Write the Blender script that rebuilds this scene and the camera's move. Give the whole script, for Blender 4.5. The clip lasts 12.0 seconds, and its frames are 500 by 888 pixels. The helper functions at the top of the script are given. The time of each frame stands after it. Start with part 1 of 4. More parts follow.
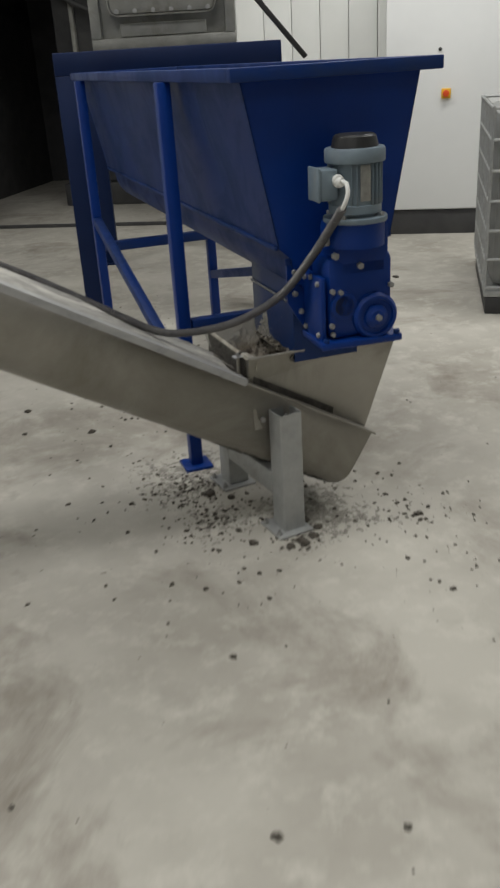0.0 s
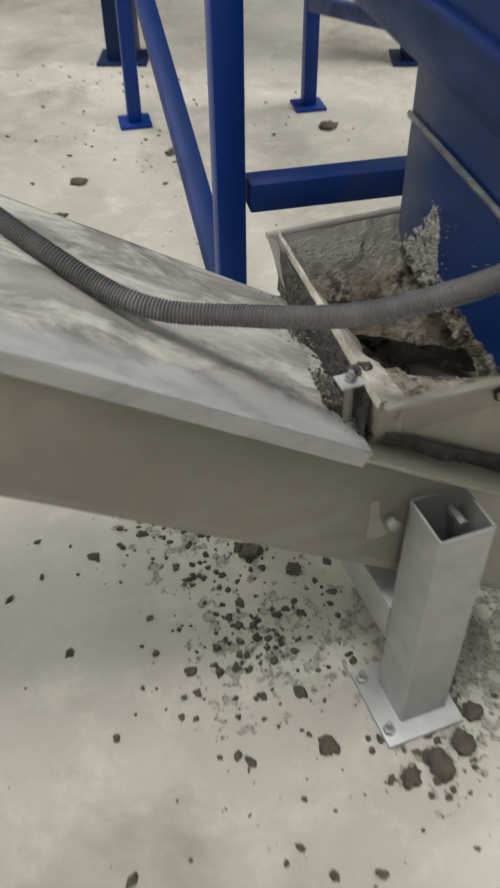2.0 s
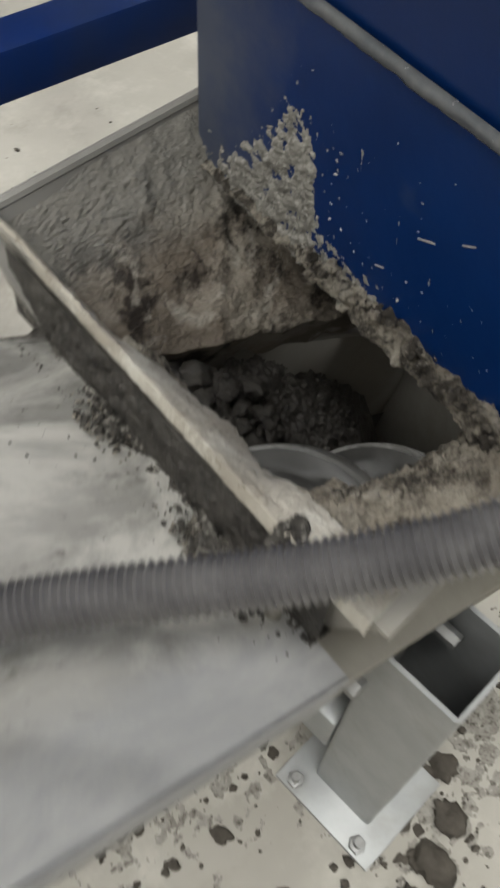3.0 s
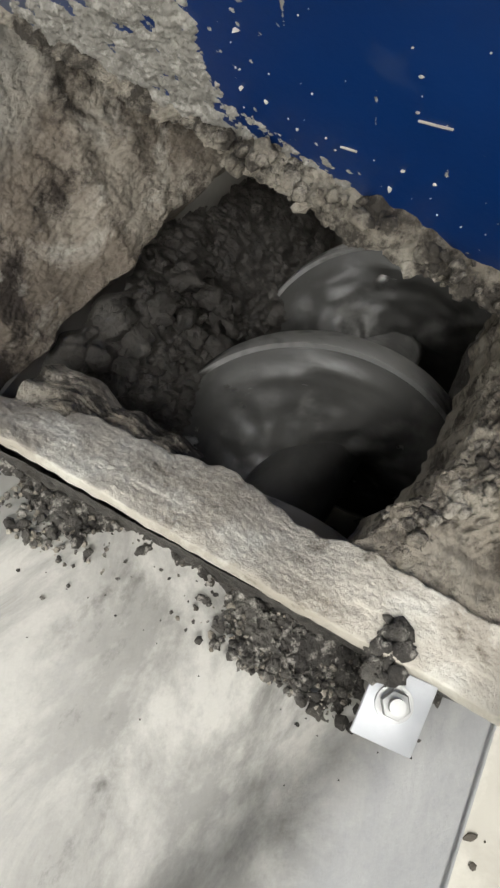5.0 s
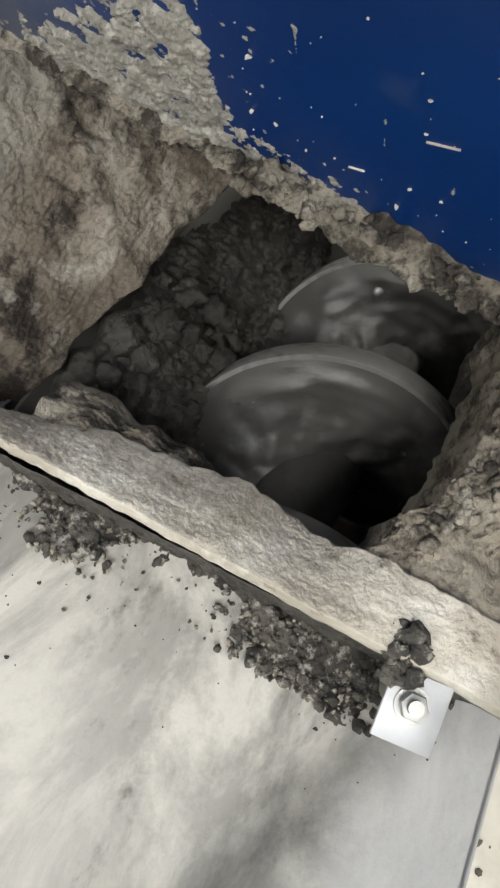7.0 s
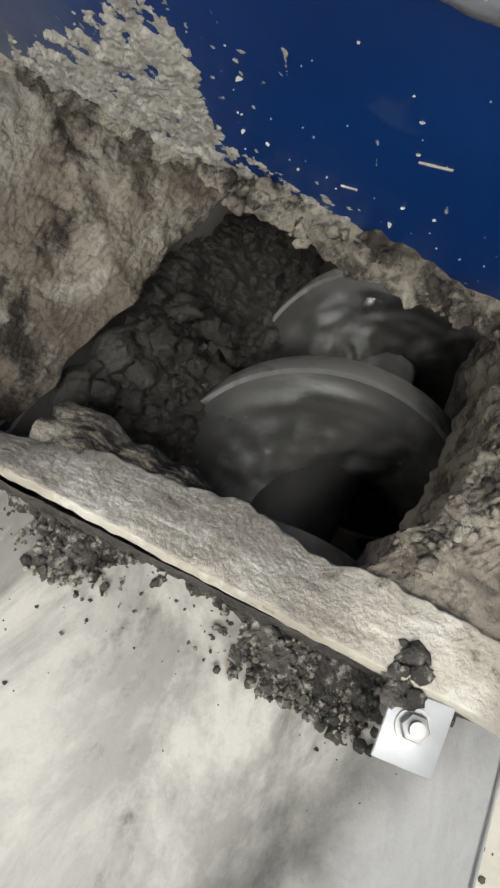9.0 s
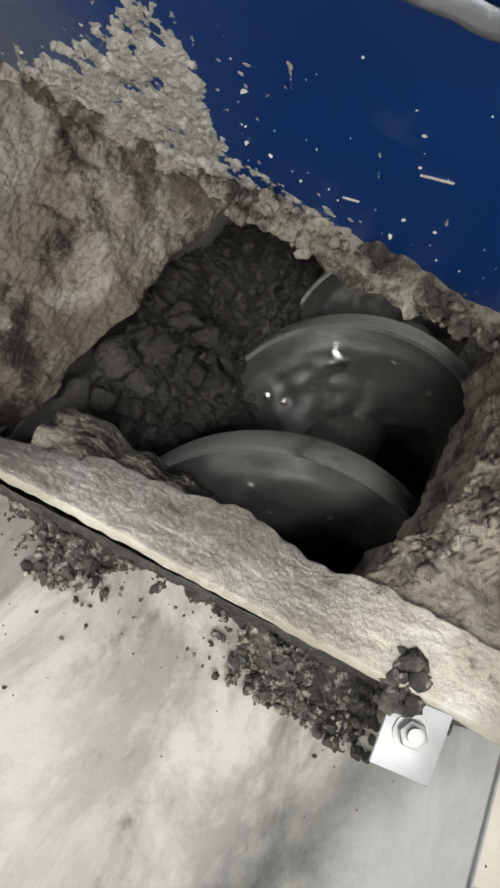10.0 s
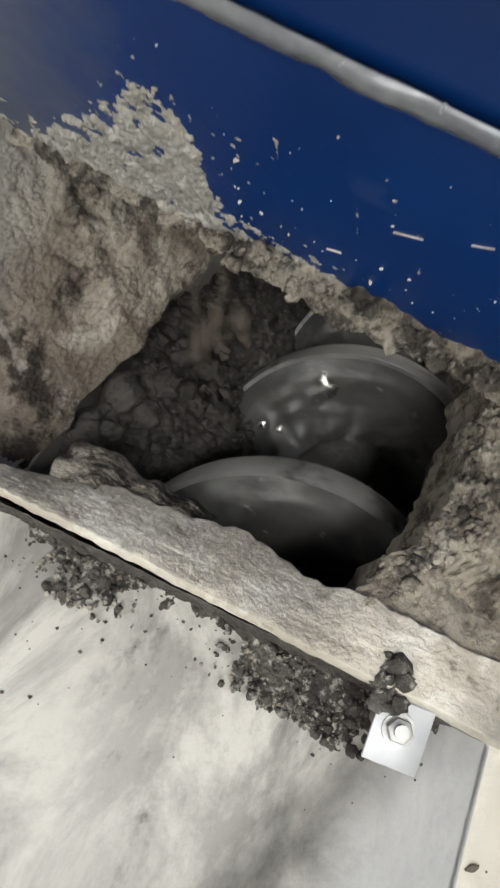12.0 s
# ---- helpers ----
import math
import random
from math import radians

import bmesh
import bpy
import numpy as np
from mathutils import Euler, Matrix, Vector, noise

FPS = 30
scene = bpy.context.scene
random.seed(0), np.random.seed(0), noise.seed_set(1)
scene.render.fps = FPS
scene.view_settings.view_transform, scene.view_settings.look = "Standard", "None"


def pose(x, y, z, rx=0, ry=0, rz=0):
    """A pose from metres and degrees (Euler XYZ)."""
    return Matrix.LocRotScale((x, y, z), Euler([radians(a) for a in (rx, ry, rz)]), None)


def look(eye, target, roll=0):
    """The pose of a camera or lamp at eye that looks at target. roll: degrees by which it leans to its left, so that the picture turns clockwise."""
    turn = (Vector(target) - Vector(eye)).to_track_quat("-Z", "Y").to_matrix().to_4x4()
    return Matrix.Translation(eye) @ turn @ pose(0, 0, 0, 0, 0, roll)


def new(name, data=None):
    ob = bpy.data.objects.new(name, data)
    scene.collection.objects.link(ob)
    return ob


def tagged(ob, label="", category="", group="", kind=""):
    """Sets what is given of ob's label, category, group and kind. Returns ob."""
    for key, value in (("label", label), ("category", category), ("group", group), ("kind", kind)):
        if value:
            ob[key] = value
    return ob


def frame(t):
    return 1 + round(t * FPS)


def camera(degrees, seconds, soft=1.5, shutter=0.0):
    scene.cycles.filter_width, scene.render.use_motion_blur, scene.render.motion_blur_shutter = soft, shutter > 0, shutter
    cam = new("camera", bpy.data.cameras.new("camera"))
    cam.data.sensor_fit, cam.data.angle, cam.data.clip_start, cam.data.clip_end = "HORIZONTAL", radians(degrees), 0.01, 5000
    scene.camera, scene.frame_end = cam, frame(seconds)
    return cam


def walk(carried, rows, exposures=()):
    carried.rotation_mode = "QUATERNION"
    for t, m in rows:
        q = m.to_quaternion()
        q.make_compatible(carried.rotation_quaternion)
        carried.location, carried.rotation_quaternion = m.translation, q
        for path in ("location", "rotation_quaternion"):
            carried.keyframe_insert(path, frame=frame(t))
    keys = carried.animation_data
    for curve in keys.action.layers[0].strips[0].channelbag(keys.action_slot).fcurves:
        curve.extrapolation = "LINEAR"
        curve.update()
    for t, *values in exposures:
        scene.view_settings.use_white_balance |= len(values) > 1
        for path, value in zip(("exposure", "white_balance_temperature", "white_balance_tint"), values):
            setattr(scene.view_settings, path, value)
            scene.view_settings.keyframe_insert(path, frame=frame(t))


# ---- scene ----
cam = camera(32.7, 12.0, soft=2.4, shutter=0.5)
PATH = [
    (0, (-0.163, -0.095, 1.477), (0.636, 1.542, 0.652), -3.6),
    (0.5, (0.176, 0.342, 1.47), (0.941, 1.983, 0.621), -2.2),
    (1, (0.41, 0.709, 1.377), (1.029, 2.348, 0.411), -1.0),
    (1.5, (0.505, 1.19, 1.301), (1.02, 2.668, 0.057), -0.4),
    (2, (0.582, 1.565, 1.222), (1.085, 2.936, -0.145), -0.6),
    (2.5, (0.671, 1.901, 1.123), (1.357, 2.978, -0.416), 4.7),
    (3, (0.792, 2.116, 1.036), (1.596, 2.847, -0.642), 4.1),
    (3.2, (0.818, 2.147, 1.024), (1.61, 2.875, -0.662), 2.5),
    (4.8, (0.974, 2.293, 0.958), (1.238, 2.479, -1.016), -11.0),
    (5, (0.973, 2.291, 0.96), (1.233, 2.469, -1.015), -10.7),
    (5.5, (0.972, 2.301, 0.962), (1.231, 2.458, -1.015), -8.3),
    (6, (0.968, 2.297, 0.965), (1.24, 2.466, -1.01), -8.9),
    (6.5, (0.971, 2.301, 0.968), (1.251, 2.463, -1.006), -7.2),
    (7, (0.967, 2.3, 0.97), (1.263, 2.468, -1.001), -6.9),
    (9, (0.974, 2.303, 0.97), (1.28, 2.465, -0.999), -6.1),
    (9.5, (0.968, 2.303, 0.969), (1.302, 2.468, -0.996), -4.0),
    (10, (0.971, 2.305, 0.973), (1.306, 2.463, -0.992), -3.0),
    (10.5, (0.975, 2.301, 0.975), (1.314, 2.459, -0.99), -3.4),
    (11, (0.976, 2.302, 0.976), (1.326, 2.461, -0.986), -3.0),
    (11.5, (0.971, 2.302, 0.977), (1.337, 2.469, -0.982), -3.1),
    (12, (0.968, 2.302, 1.013), (1.346, 2.478, -0.943), -3.9),
]
walk(cam, [(t, look(eye, target, roll)) for t, eye, target, roll in PATH],
     [(0.0, -1.55), (1.0, -1.15), (1.5, -0.7), (2.5, -0.98), (3.0, -0.8), (4.8, -0.02), (12.0, -0.02)])

# ---------- world and lights ----------
world = bpy.data.worlds.new("hall_air")
scene.world = world
world.use_nodes = True
world.node_tree.nodes["Background"].inputs[0].default_value = (0.80, 0.88, 1.0, 1)
world.node_tree.nodes["Background"].inputs[1].default_value = 0.05

# the building stands turned against the conveyor; e runs along its back wall, n into it
BT = radians(-38.5)
E_AX = Vector((math.cos(BT), math.sin(BT), 0))
N_AX = Vector((-math.sin(BT), math.cos(BT), 0))


def hall(e, n, z=0.0):
    return E_AX * e + N_AX * n + Vector((0, 0, z))


HALL = Matrix.Rotation(BT, 4, "Z")
# assumed ceiling lamps, all out of view, placed and powered to suit the shading
LAMPS = [(-1.0, 1.2, 250), (-3.2, 4.8, 200), (0.4, 5.4, 330), (-4.4, 0.4, 150), (3.0, 4.4, 200), (-1.0, -2.6, 150)]
for le, ln, watts in LAMPS:
    lamp = bpy.data.lights.new("high_bay", "AREA")
    lamp.shape, lamp.size, lamp.size_y, lamp.energy, lamp.color = "RECTANGLE", 2.4, 0.7, watts, (0.985, 0.98, 0.945)
    ob = new("high_bay_light", lamp)
    ob.matrix_world = Matrix.Translation(hall(le, ln, 4.86)) @ HALL


# ---------- materials ----------
def mat(name, base, rough=0.6, metal=0.0, second=None, scale=8.0, third=None, scale3=60.0, bump=0.2, bump_scale=120.0,
        contrast=(0.35, 0.65), contrast3=(0.5, 0.7), dust=None, dust_level=(0.45, 0.75), dust_scale=5.0, dust_up=False, coat=0.0, depth=0.002, stretch=(1, 1, 1),
        vary=0.0, veil=None, spec=0.5):
    m = bpy.data.materials.new(name)
    m.use_nodes = True
    t = m.node_tree
    b = t.nodes["Principled BSDF"]
    geo = t.nodes.new("ShaderNodeTexCoord")
    mp = t.nodes.new("ShaderNodeMapping")
    mp.inputs["Scale"].default_value = stretch
    t.links.new(geo.outputs["Object"], mp.inputs["Vector"])

    def noise_tex(sc, detail=6, rough_n=0.6, dist=0.0):
        n = t.nodes.new("ShaderNodeTexNoise")
        n.inputs["Scale"].default_value, n.inputs["Detail"].default_value = sc, detail
        n.inputs["Roughness"].default_value, n.inputs["Distortion"].default_value = rough_n, dist
        t.links.new(mp.outputs[0], n.inputs["Vector"])
        return n.outputs["Fac"]

    def ramp(fac, a, c):
        r = t.nodes.new("ShaderNodeValToRGB")
        r.color_ramp.elements[0].position, r.color_ramp.elements[1].position = a, c
        t.links.new(fac, r.inputs[0])
        return r.outputs[0]

    def mix(fac, a, c):
        x = t.nodes.new("ShaderNodeMix")
        x.data_type = "RGBA"
        t.links.new(fac, x.inputs[0])
        for sock, v in ((x.inputs[6], a), (x.inputs[7], c)):
            if isinstance(v, tuple):
                sock.default_value = (*v, 1)
            else:
                t.links.new(v, sock)
        return x.outputs[2]

    col = tuple(base)
    if second:
        col = mix(ramp(noise_tex(scale), *contrast), col, tuple(second))
    if third:
        col = mix(ramp(noise_tex(scale3, 8, 0.7), *contrast3), col, tuple(third))
    rough_src = None
    if dust:
        fac = ramp(noise_tex(dust_scale, 9, 0.68, 0.6), *dust_level)
        if dust_up:
            g = t.nodes.new("ShaderNodeNewGeometry")
            sx = t.nodes.new("ShaderNodeSeparateXYZ")
            t.links.new(g.outputs["Normal"], sx.inputs[0])
            r = ramp(sx.outputs["Z"], 0.3, 0.9)
            mm = t.nodes.new("ShaderNodeMath")
            mm.operation = "MULTIPLY"
            t.links.new(fac, mm.inputs[0])
            t.links.new(r, mm.inputs[1])
            fac = mm.outputs[0]
        col = mix(fac, col, tuple(dust))
        rm = t.nodes.new("ShaderNodeMapRange")
        rm.inputs[3].default_value, rm.inputs[4].default_value = rough, 0.95
        t.links.new(fac, rm.inputs[0])
        rough_src = rm.outputs[0]
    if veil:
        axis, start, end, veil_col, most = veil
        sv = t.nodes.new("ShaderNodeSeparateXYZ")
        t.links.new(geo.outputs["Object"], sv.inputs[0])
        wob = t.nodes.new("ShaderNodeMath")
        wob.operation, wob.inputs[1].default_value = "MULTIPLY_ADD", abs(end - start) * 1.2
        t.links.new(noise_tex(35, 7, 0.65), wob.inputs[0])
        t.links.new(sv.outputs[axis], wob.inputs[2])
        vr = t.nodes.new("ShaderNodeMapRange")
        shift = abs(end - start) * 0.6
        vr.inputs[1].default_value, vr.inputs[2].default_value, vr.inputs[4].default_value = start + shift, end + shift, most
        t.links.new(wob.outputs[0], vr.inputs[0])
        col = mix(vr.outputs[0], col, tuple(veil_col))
    if vary:
        oi = t.nodes.new("ShaderNodeObjectInfo")
        hs = t.nodes.new("ShaderNodeHueSaturation")
        rm = t.nodes.new("ShaderNodeMapRange")
        rm.inputs[3].default_value, rm.inputs[4].default_value = 1 - vary, 1 + vary
        t.links.new(oi.outputs["Random"], rm.inputs[0])
        t.links.new(rm.outputs[0], hs.inputs["Value"])
        t.links.new(col, hs.inputs["Color"]) if not isinstance(col, tuple) else None
        if isinstance(col, tuple):
            hs.inputs["Color"].default_value = (*col, 1)
        col = hs.outputs[0]
    if isinstance(col, tuple):
        b.inputs["Base Color"].default_value = (*col, 1)
    else:
        t.links.new(col, b.inputs["Base Color"])
    b.inputs["Metallic"].default_value = metal
    b.inputs["Specular IOR Level"].default_value = spec
    b.inputs["Coat Weight"].default_value = coat
    if rough_src is None:
        rm = t.nodes.new("ShaderNodeMapRange")
        rm.inputs[3].default_value, rm.inputs[4].default_value = rough * 0.8, min(1, rough * 1.25)
        t.links.new(noise_tex(scale * 3), rm.inputs[0])
        rough_src = rm.outputs[0]
    t.links.new(rough_src, b.inputs["Roughness"])
    if bump:
        bp = t.nodes.new("ShaderNodeBump")
        bp.inputs["Strength"].default_value, bp.inputs["Distance"].default_value = bump, depth
        t.links.new(noise_tex(bump_scale, 8, 0.65), bp.inputs["Height"])
        t.links.new(bp.outputs[0], b.inputs["Normal"])
    return m


CONCRETE = mat("worn_concrete", (0.44, 0.42, 0.375), 0.75, second=(0.32, 0.30, 0.262), scale=1.3, contrast=(0.40, 0.64), third=(0.50, 0.48, 0.43), scale3=9.0, bump=0.25, bump_scale=70,
               dust=(0.21, 0.185, 0.155), dust_level=(0.52, 0.74), dust_scale=1.7)
BLUE = mat("blue_paint", (0.0008, 0.024, 0.165), 0.42, second=(0.0012, 0.030, 0.20), scale=3, bump=0.08, bump_scale=60, coat=0.05, spec=0.25,
           dust=(0.025, 0.045, 0.11), dust_level=(0.62, 0.98), dust_scale=3.5)
BLUE_DUSTY = mat("dusty_blue_paint", (0.0010, 0.021, 0.130), 0.46, second=(0.002, 0.026, 0.140), scale=4, bump=0.12, bump_scale=60, spec=0.25,
                 dust=(0.022, 0.036, 0.075), dust_level=(0.45, 0.90), dust_scale=4.0)
STEEL = mat("stainless_sheet", (0.40, 0.385, 0.35), 0.48, 0.75, second=(0.34, 0.325, 0.295), scale=4, bump=0.08, bump_scale=90,
            dust=(0.36, 0.34, 0.30), dust_level=(0.40, 0.70), dust_scale=3.0)
COVER = mat("dusty_cover_sheet", (0.36, 0.35, 0.325), 0.7, 0.0, second=(0.20, 0.195, 0.18), scale=5, contrast=(0.38, 0.56), third=(0.15, 0.145, 0.13), scale3=34, contrast3=(0.56, 0.70), bump=0.4, bump_scale=70,
            dust=(0.52, 0.505, 0.465), dust_level=(0.46, 0.60), dust_scale=10.0, stretch=(0.6, 1.4, 1.0), veil=("Y", 2.246, 2.214, (0.32, 0.325, 0.335), 0.7))
GALV = mat("galvanised_steel", (0.42, 0.43, 0.43), 0.5, 0.55, second=(0.35, 0.36, 0.36), scale=18, bump=0.06, bump_scale=150, dust=(0.36, 0.35, 0.32), dust_level=(0.5, 0.8))
CRUST = mat("caked_dry_mud", (0.38, 0.345, 0.29), 0.95, second=(0.50, 0.465, 0.40), scale=17, contrast=(0.44, 0.60), third=(0.17, 0.148, 0.115), scale3=80, contrast3=(0.57, 0.68), bump=1.0, bump_scale=420, depth=0.0013,
            dust=(0.60, 0.575, 0.51), dust_level=(0.52, 0.62), dust_scale=30)
NEARMUD = mat("crumbling_brown_mud", (0.26, 0.225, 0.18), 0.95, second=(0.38, 0.345, 0.285), scale=22, third=(0.070, 0.058, 0.045), scale3=30, contrast3=(0.48, 0.60), bump=1.0, bump_scale=240, depth=0.004)
# gritty mud, its base darkened further for the shade under the crust
GAPMUD = mat("gritty_mud_with_gap_shade", (0.034, 0.030, 0.026), 0.7, second=(0.10, 0.092, 0.08), scale=70, contrast=(0.42, 0.62), third=(0.34, 0.32, 0.285), scale3=150, contrast3=(0.53, 0.62), bump=1.0, bump_scale=280, depth=0.004)
MUD = mat("damp_mud", (0.046, 0.041, 0.036), 0.5, second=(0.088, 0.081, 0.072), scale=24, contrast=(0.40, 0.68), third=(0.018, 0.017, 0.015), scale3=60, bump=0.9, bump_scale=160, depth=0.004)

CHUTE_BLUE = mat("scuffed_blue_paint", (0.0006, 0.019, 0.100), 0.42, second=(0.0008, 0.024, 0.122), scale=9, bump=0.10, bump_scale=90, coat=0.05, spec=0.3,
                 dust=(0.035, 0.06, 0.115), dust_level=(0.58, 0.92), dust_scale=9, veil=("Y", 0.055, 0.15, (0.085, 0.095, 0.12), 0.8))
FLOORMUD = mat("dark_floor_mud", (0.055, 0.047, 0.038), 0.9, second=(0.10, 0.088, 0.072), scale=40, bump=0.7, bump_scale=120, depth=0.004)
FALLMUD = mat("brown_damp_mud", (0.13, 0.108, 0.085), 0.9, second=(0.08, 0.066, 0.052), scale=60, bump=0.6, bump_scale=150)
LIPMUD = mat("lumpy_grey_mud", (0.23, 0.20, 0.16), 0.95, second=(0.42, 0.385, 0.325), scale=34, third=(0.055, 0.047, 0.038), scale3=42, contrast3=(0.45, 0.56), bump=1.0, bump_scale=200, depth=0.005)
SPLASH = mat("pale_mud_splash", (0.31, 0.295, 0.265), 0.95, second=(0.20, 0.19, 0.17), scale=40, third=(0.42, 0.40, 0.365), scale3=140, contrast3=(0.50, 0.62), bump=1.0, bump_scale=260, depth=0.003)
# the blue paint again, darkened for the shade the rear frame stands in
SHADED_BLUE = mat("shaded_blue_paint", (0.0006, 0.009, 0.050), 0.5, second=(0.001, 0.012, 0.06), scale=3, bump=0.08, bump_scale=60, spec=0.25)
GRIT = mat("grey_floor_grit", (0.22, 0.205, 0.18), 0.9, second=(0.36, 0.345, 0.31), scale=60, third=(0.10, 0.09, 0.075), scale3=140, contrast3=(0.5, 0.62), bump=0.6, bump_scale=200)
PALE = mat("pale_dry_dirt", (0.46, 0.45, 0.42), 0.9, second=(0.36, 0.34, 0.31), scale=60)
COLLAR = mat("glossy_grey_seam", (0.13, 0.14, 0.16), 0.25, 0.4, second=(0.20, 0.205, 0.22), scale=40, bump=0.2, bump_scale=80)
FARWALL = mat("mud_stained_sheet", (0.175, 0.146, 0.115), 0.92, second=(0.30, 0.266, 0.22), scale=16, contrast=(0.45, 0.57), third=(0.042, 0.033, 0.026), scale3=24, contrast3=(0.51, 0.60), bump=1.0, bump_scale=260, depth=0.003,
              dust=(0.41, 0.38, 0.33), dust_level=(0.55, 0.66), dust_scale=20, veil=("Z", 0.548, 0.585, (0.29, 0.28, 0.255), 0.8))
GREYSHEET = mat("dull_grey_sheet", (0.34, 0.33, 0.305), 0.7, 0.1, second=(0.26, 0.25, 0.23), scale=6, third=(0.15, 0.14, 0.12), scale3=25, contrast3=(0.60, 0.72), bump=0.25, bump_scale=60)
SCREW = mat("polished_screw_steel", (0.60, 0.595, 0.58), 0.30, 0.7, second=(0.34, 0.335, 0.325), scale=14, bump=0.10, bump_scale=60,
            dust=(0.085, 0.081, 0.076), dust_level=(0.50, 0.62), dust_scale=11)
SCREWMUD = mat("muddy_screw_steel", (0.075, 0.073, 0.069), 0.36, 0.0, second=(0.042, 0.041, 0.039), scale=14, third=(0.20, 0.195, 0.185), scale3=17, contrast3=(0.52, 0.74), bump=0.5, bump_scale=40, depth=0.003)
BARE = mat("bare_screw_steel", (0.62, 0.61, 0.59), 0.27, 0.95, second=(0.50, 0.49, 0.48), scale=30, bump=0.3, bump_scale=70, depth=0.002)
MOTOR = mat("grey_blue_motor_paint", (0.17, 0.22, 0.26), 0.5, second=(0.14, 0.18, 0.22), scale=12, bump=0.1, dust=(0.22, 0.23, 0.23), dust_level=(0.5, 0.8), dust_scale=8)
BLACK = mat("black_plastic", (0.018, 0.018, 0.019), 0.45, bump=0.05)
HOSE = mat("grey_conduit", (0.085, 0.082, 0.085), 0.28, second=(0.12, 0.116, 0.118), scale=25, bump=0.1, dust=(0.19, 0.185, 0.18), dust_level=(0.50, 0.80), dust_scale=20)
WHITE = mat("white_panel_paint", (0.82, 0.83, 0.81), 0.5, second=(0.78, 0.79, 0.77), scale=1.5, bump=0.03)
CABPAINT = mat("white_cabinet_paint", (0.76, 0.77, 0.77), 0.45, second=(0.71, 0.72, 0.72), scale=1.2, bump=0.03)
PLATE = mat("worn_plate", (0.36, 0.36, 0.34), 0.5, 0.4, second=(0.25, 0.25, 0.24), scale=30)
WHITEPL = mat("white_plastic", (0.78, 0.78, 0.76), 0.4, bump=0.03)
# dark paint of small parts; in the bay it stands for missing light
DARK = mat("dark_paint_and_bay_shade", (0.03, 0.03, 0.032), 0.6, second=(0.05, 0.05, 0.05), scale=5)
GREYMACH = mat("grey_cast_housing", (0.27, 0.27, 0.25), 0.6, second=(0.20, 0.20, 0.185), scale=7, dust=(0.16, 0.15, 0.13), dust_level=(0.55, 0.8))
YELLOW = mat("yellow_plastic", (0.75, 0.42, 0.02), 0.4, bump=0)
RED = mat("orange_red_plastic", (0.62, 0.07, 0.012), 0.35, bump=0)
CLIPM = mat("bright_zinc_plate", (0.47, 0.48, 0.50), 0.5, 0.2, second=(0.39, 0.40, 0.42), scale=40, bump=0.06)
ZINC = mat("zinc_bolt", (0.36, 0.36, 0.355), 0.5, 0.6, second=(0.26, 0.26, 0.255), scale=60, bump=0.05)
BOTTLE = mat("translucent_tank_plastic", (0.20, 0.205, 0.20), 0.45, bump=0.03)
CEIL = mat("ceiling_sheet", (0.62, 0.62, 0.60), 0.6, bump=0.02)


# ---------- mesh helpers ----------
def bm_box(size, at=(0, 0, 0), bevel=0.0, rot=None, bm=None):
    own = bmesh.new()
    bmesh.ops.create_cube(own, size=1.0)
    bmesh.ops.scale(own, vec=size, verts=own.verts)
    if bevel:
        bmesh.ops.bevel(own, geom=own.edges[:], offset=bevel, segments=2, affect="EDGES", profile=0.5)
    m = Matrix.Translation(at) @ (rot.to_4x4() if rot else Matrix())
    bmesh.ops.transform(own, matrix=m, verts=own.verts)
    return merge(bm, own)


def merge(bm, own):
    if bm is None:
        return own
    tmp = bpy.data.meshes.new("tmp")
    own.to_mesh(tmp)
    own.free()
    bm.from_mesh(tmp)
    bpy.data.meshes.remove(tmp)
    return bm


def along(a, b):
    a, b = Vector(a), Vector(b)
    d = b - a
    q = d.to_track_quat("Z", "Y")
    return Matrix.Translation((a + b) / 2) @ q.to_matrix().to_4x4(), d.length


def bm_cyl(a, b, r, r2=None, seg=24, bevel=0.0, bm=None, caps=True):
    own = bmesh.new()
    m, length = along(a, b)
    bmesh.ops.create_cone(own, cap_ends=caps, segments=seg, radius1=r, radius2=r if r2 is None else r2, depth=length)
    if bevel:
        rim = [e for e in own.edges if len(e.link_faces) == 2 and any(len(f.verts) > 4 for f in e.link_faces)]
        bmesh.ops.bevel(own, geom=rim, offset=bevel, segments=2, affect="EDGES", profile=0.5)
    bmesh.ops.transform(own, matrix=m, verts=own.verts)
    return merge(bm, own)


def bm_beam(a, b, wx, wy, bevel=0.004, bm=None, roll=0.0):
    """A bar of rectangular section from a to b."""
    own = bmesh.new()
    m, length = along(a, b)
    bmesh.ops.create_cube(own, size=1.0)
    bmesh.ops.scale(own, vec=(wx, wy, length), verts=own.verts)
    if bevel:
        bmesh.ops.bevel(own, geom=own.edges[:], offset=bevel, segments=2, affect="EDGES", profile=0.5)
    bmesh.ops.transform(own, matrix=m @ Matrix.Rotation(roll, 4, "Z"), verts=own.verts)
    return merge(bm, own)


def bm_sheet(corners, thick, bm=None, bevel=0.0):
    """A plate with the given corner loop, thickened against its normal."""
    own = bmesh.new()
    vs = [own.verts.new(c) for c in corners]
    f = own.faces.new(vs)
    f.normal_update()
    nrm = f.normal.copy()
    ext = bmesh.ops.extrude_face_region(own, geom=[f])
    moved = [v for v in ext["geom"] if isinstance(v, bmesh.types.BMVert)]
    bmesh.ops.translate(own, vec=-nrm * thick, verts=moved)
    bmesh.ops.recalc_face_normals(own, faces=own.faces[:])
    if bevel:
        bmesh.ops.bevel(own, geom=own.edges[:], offset=bevel, segments=1, affect="EDGES")
    return merge(bm, own)


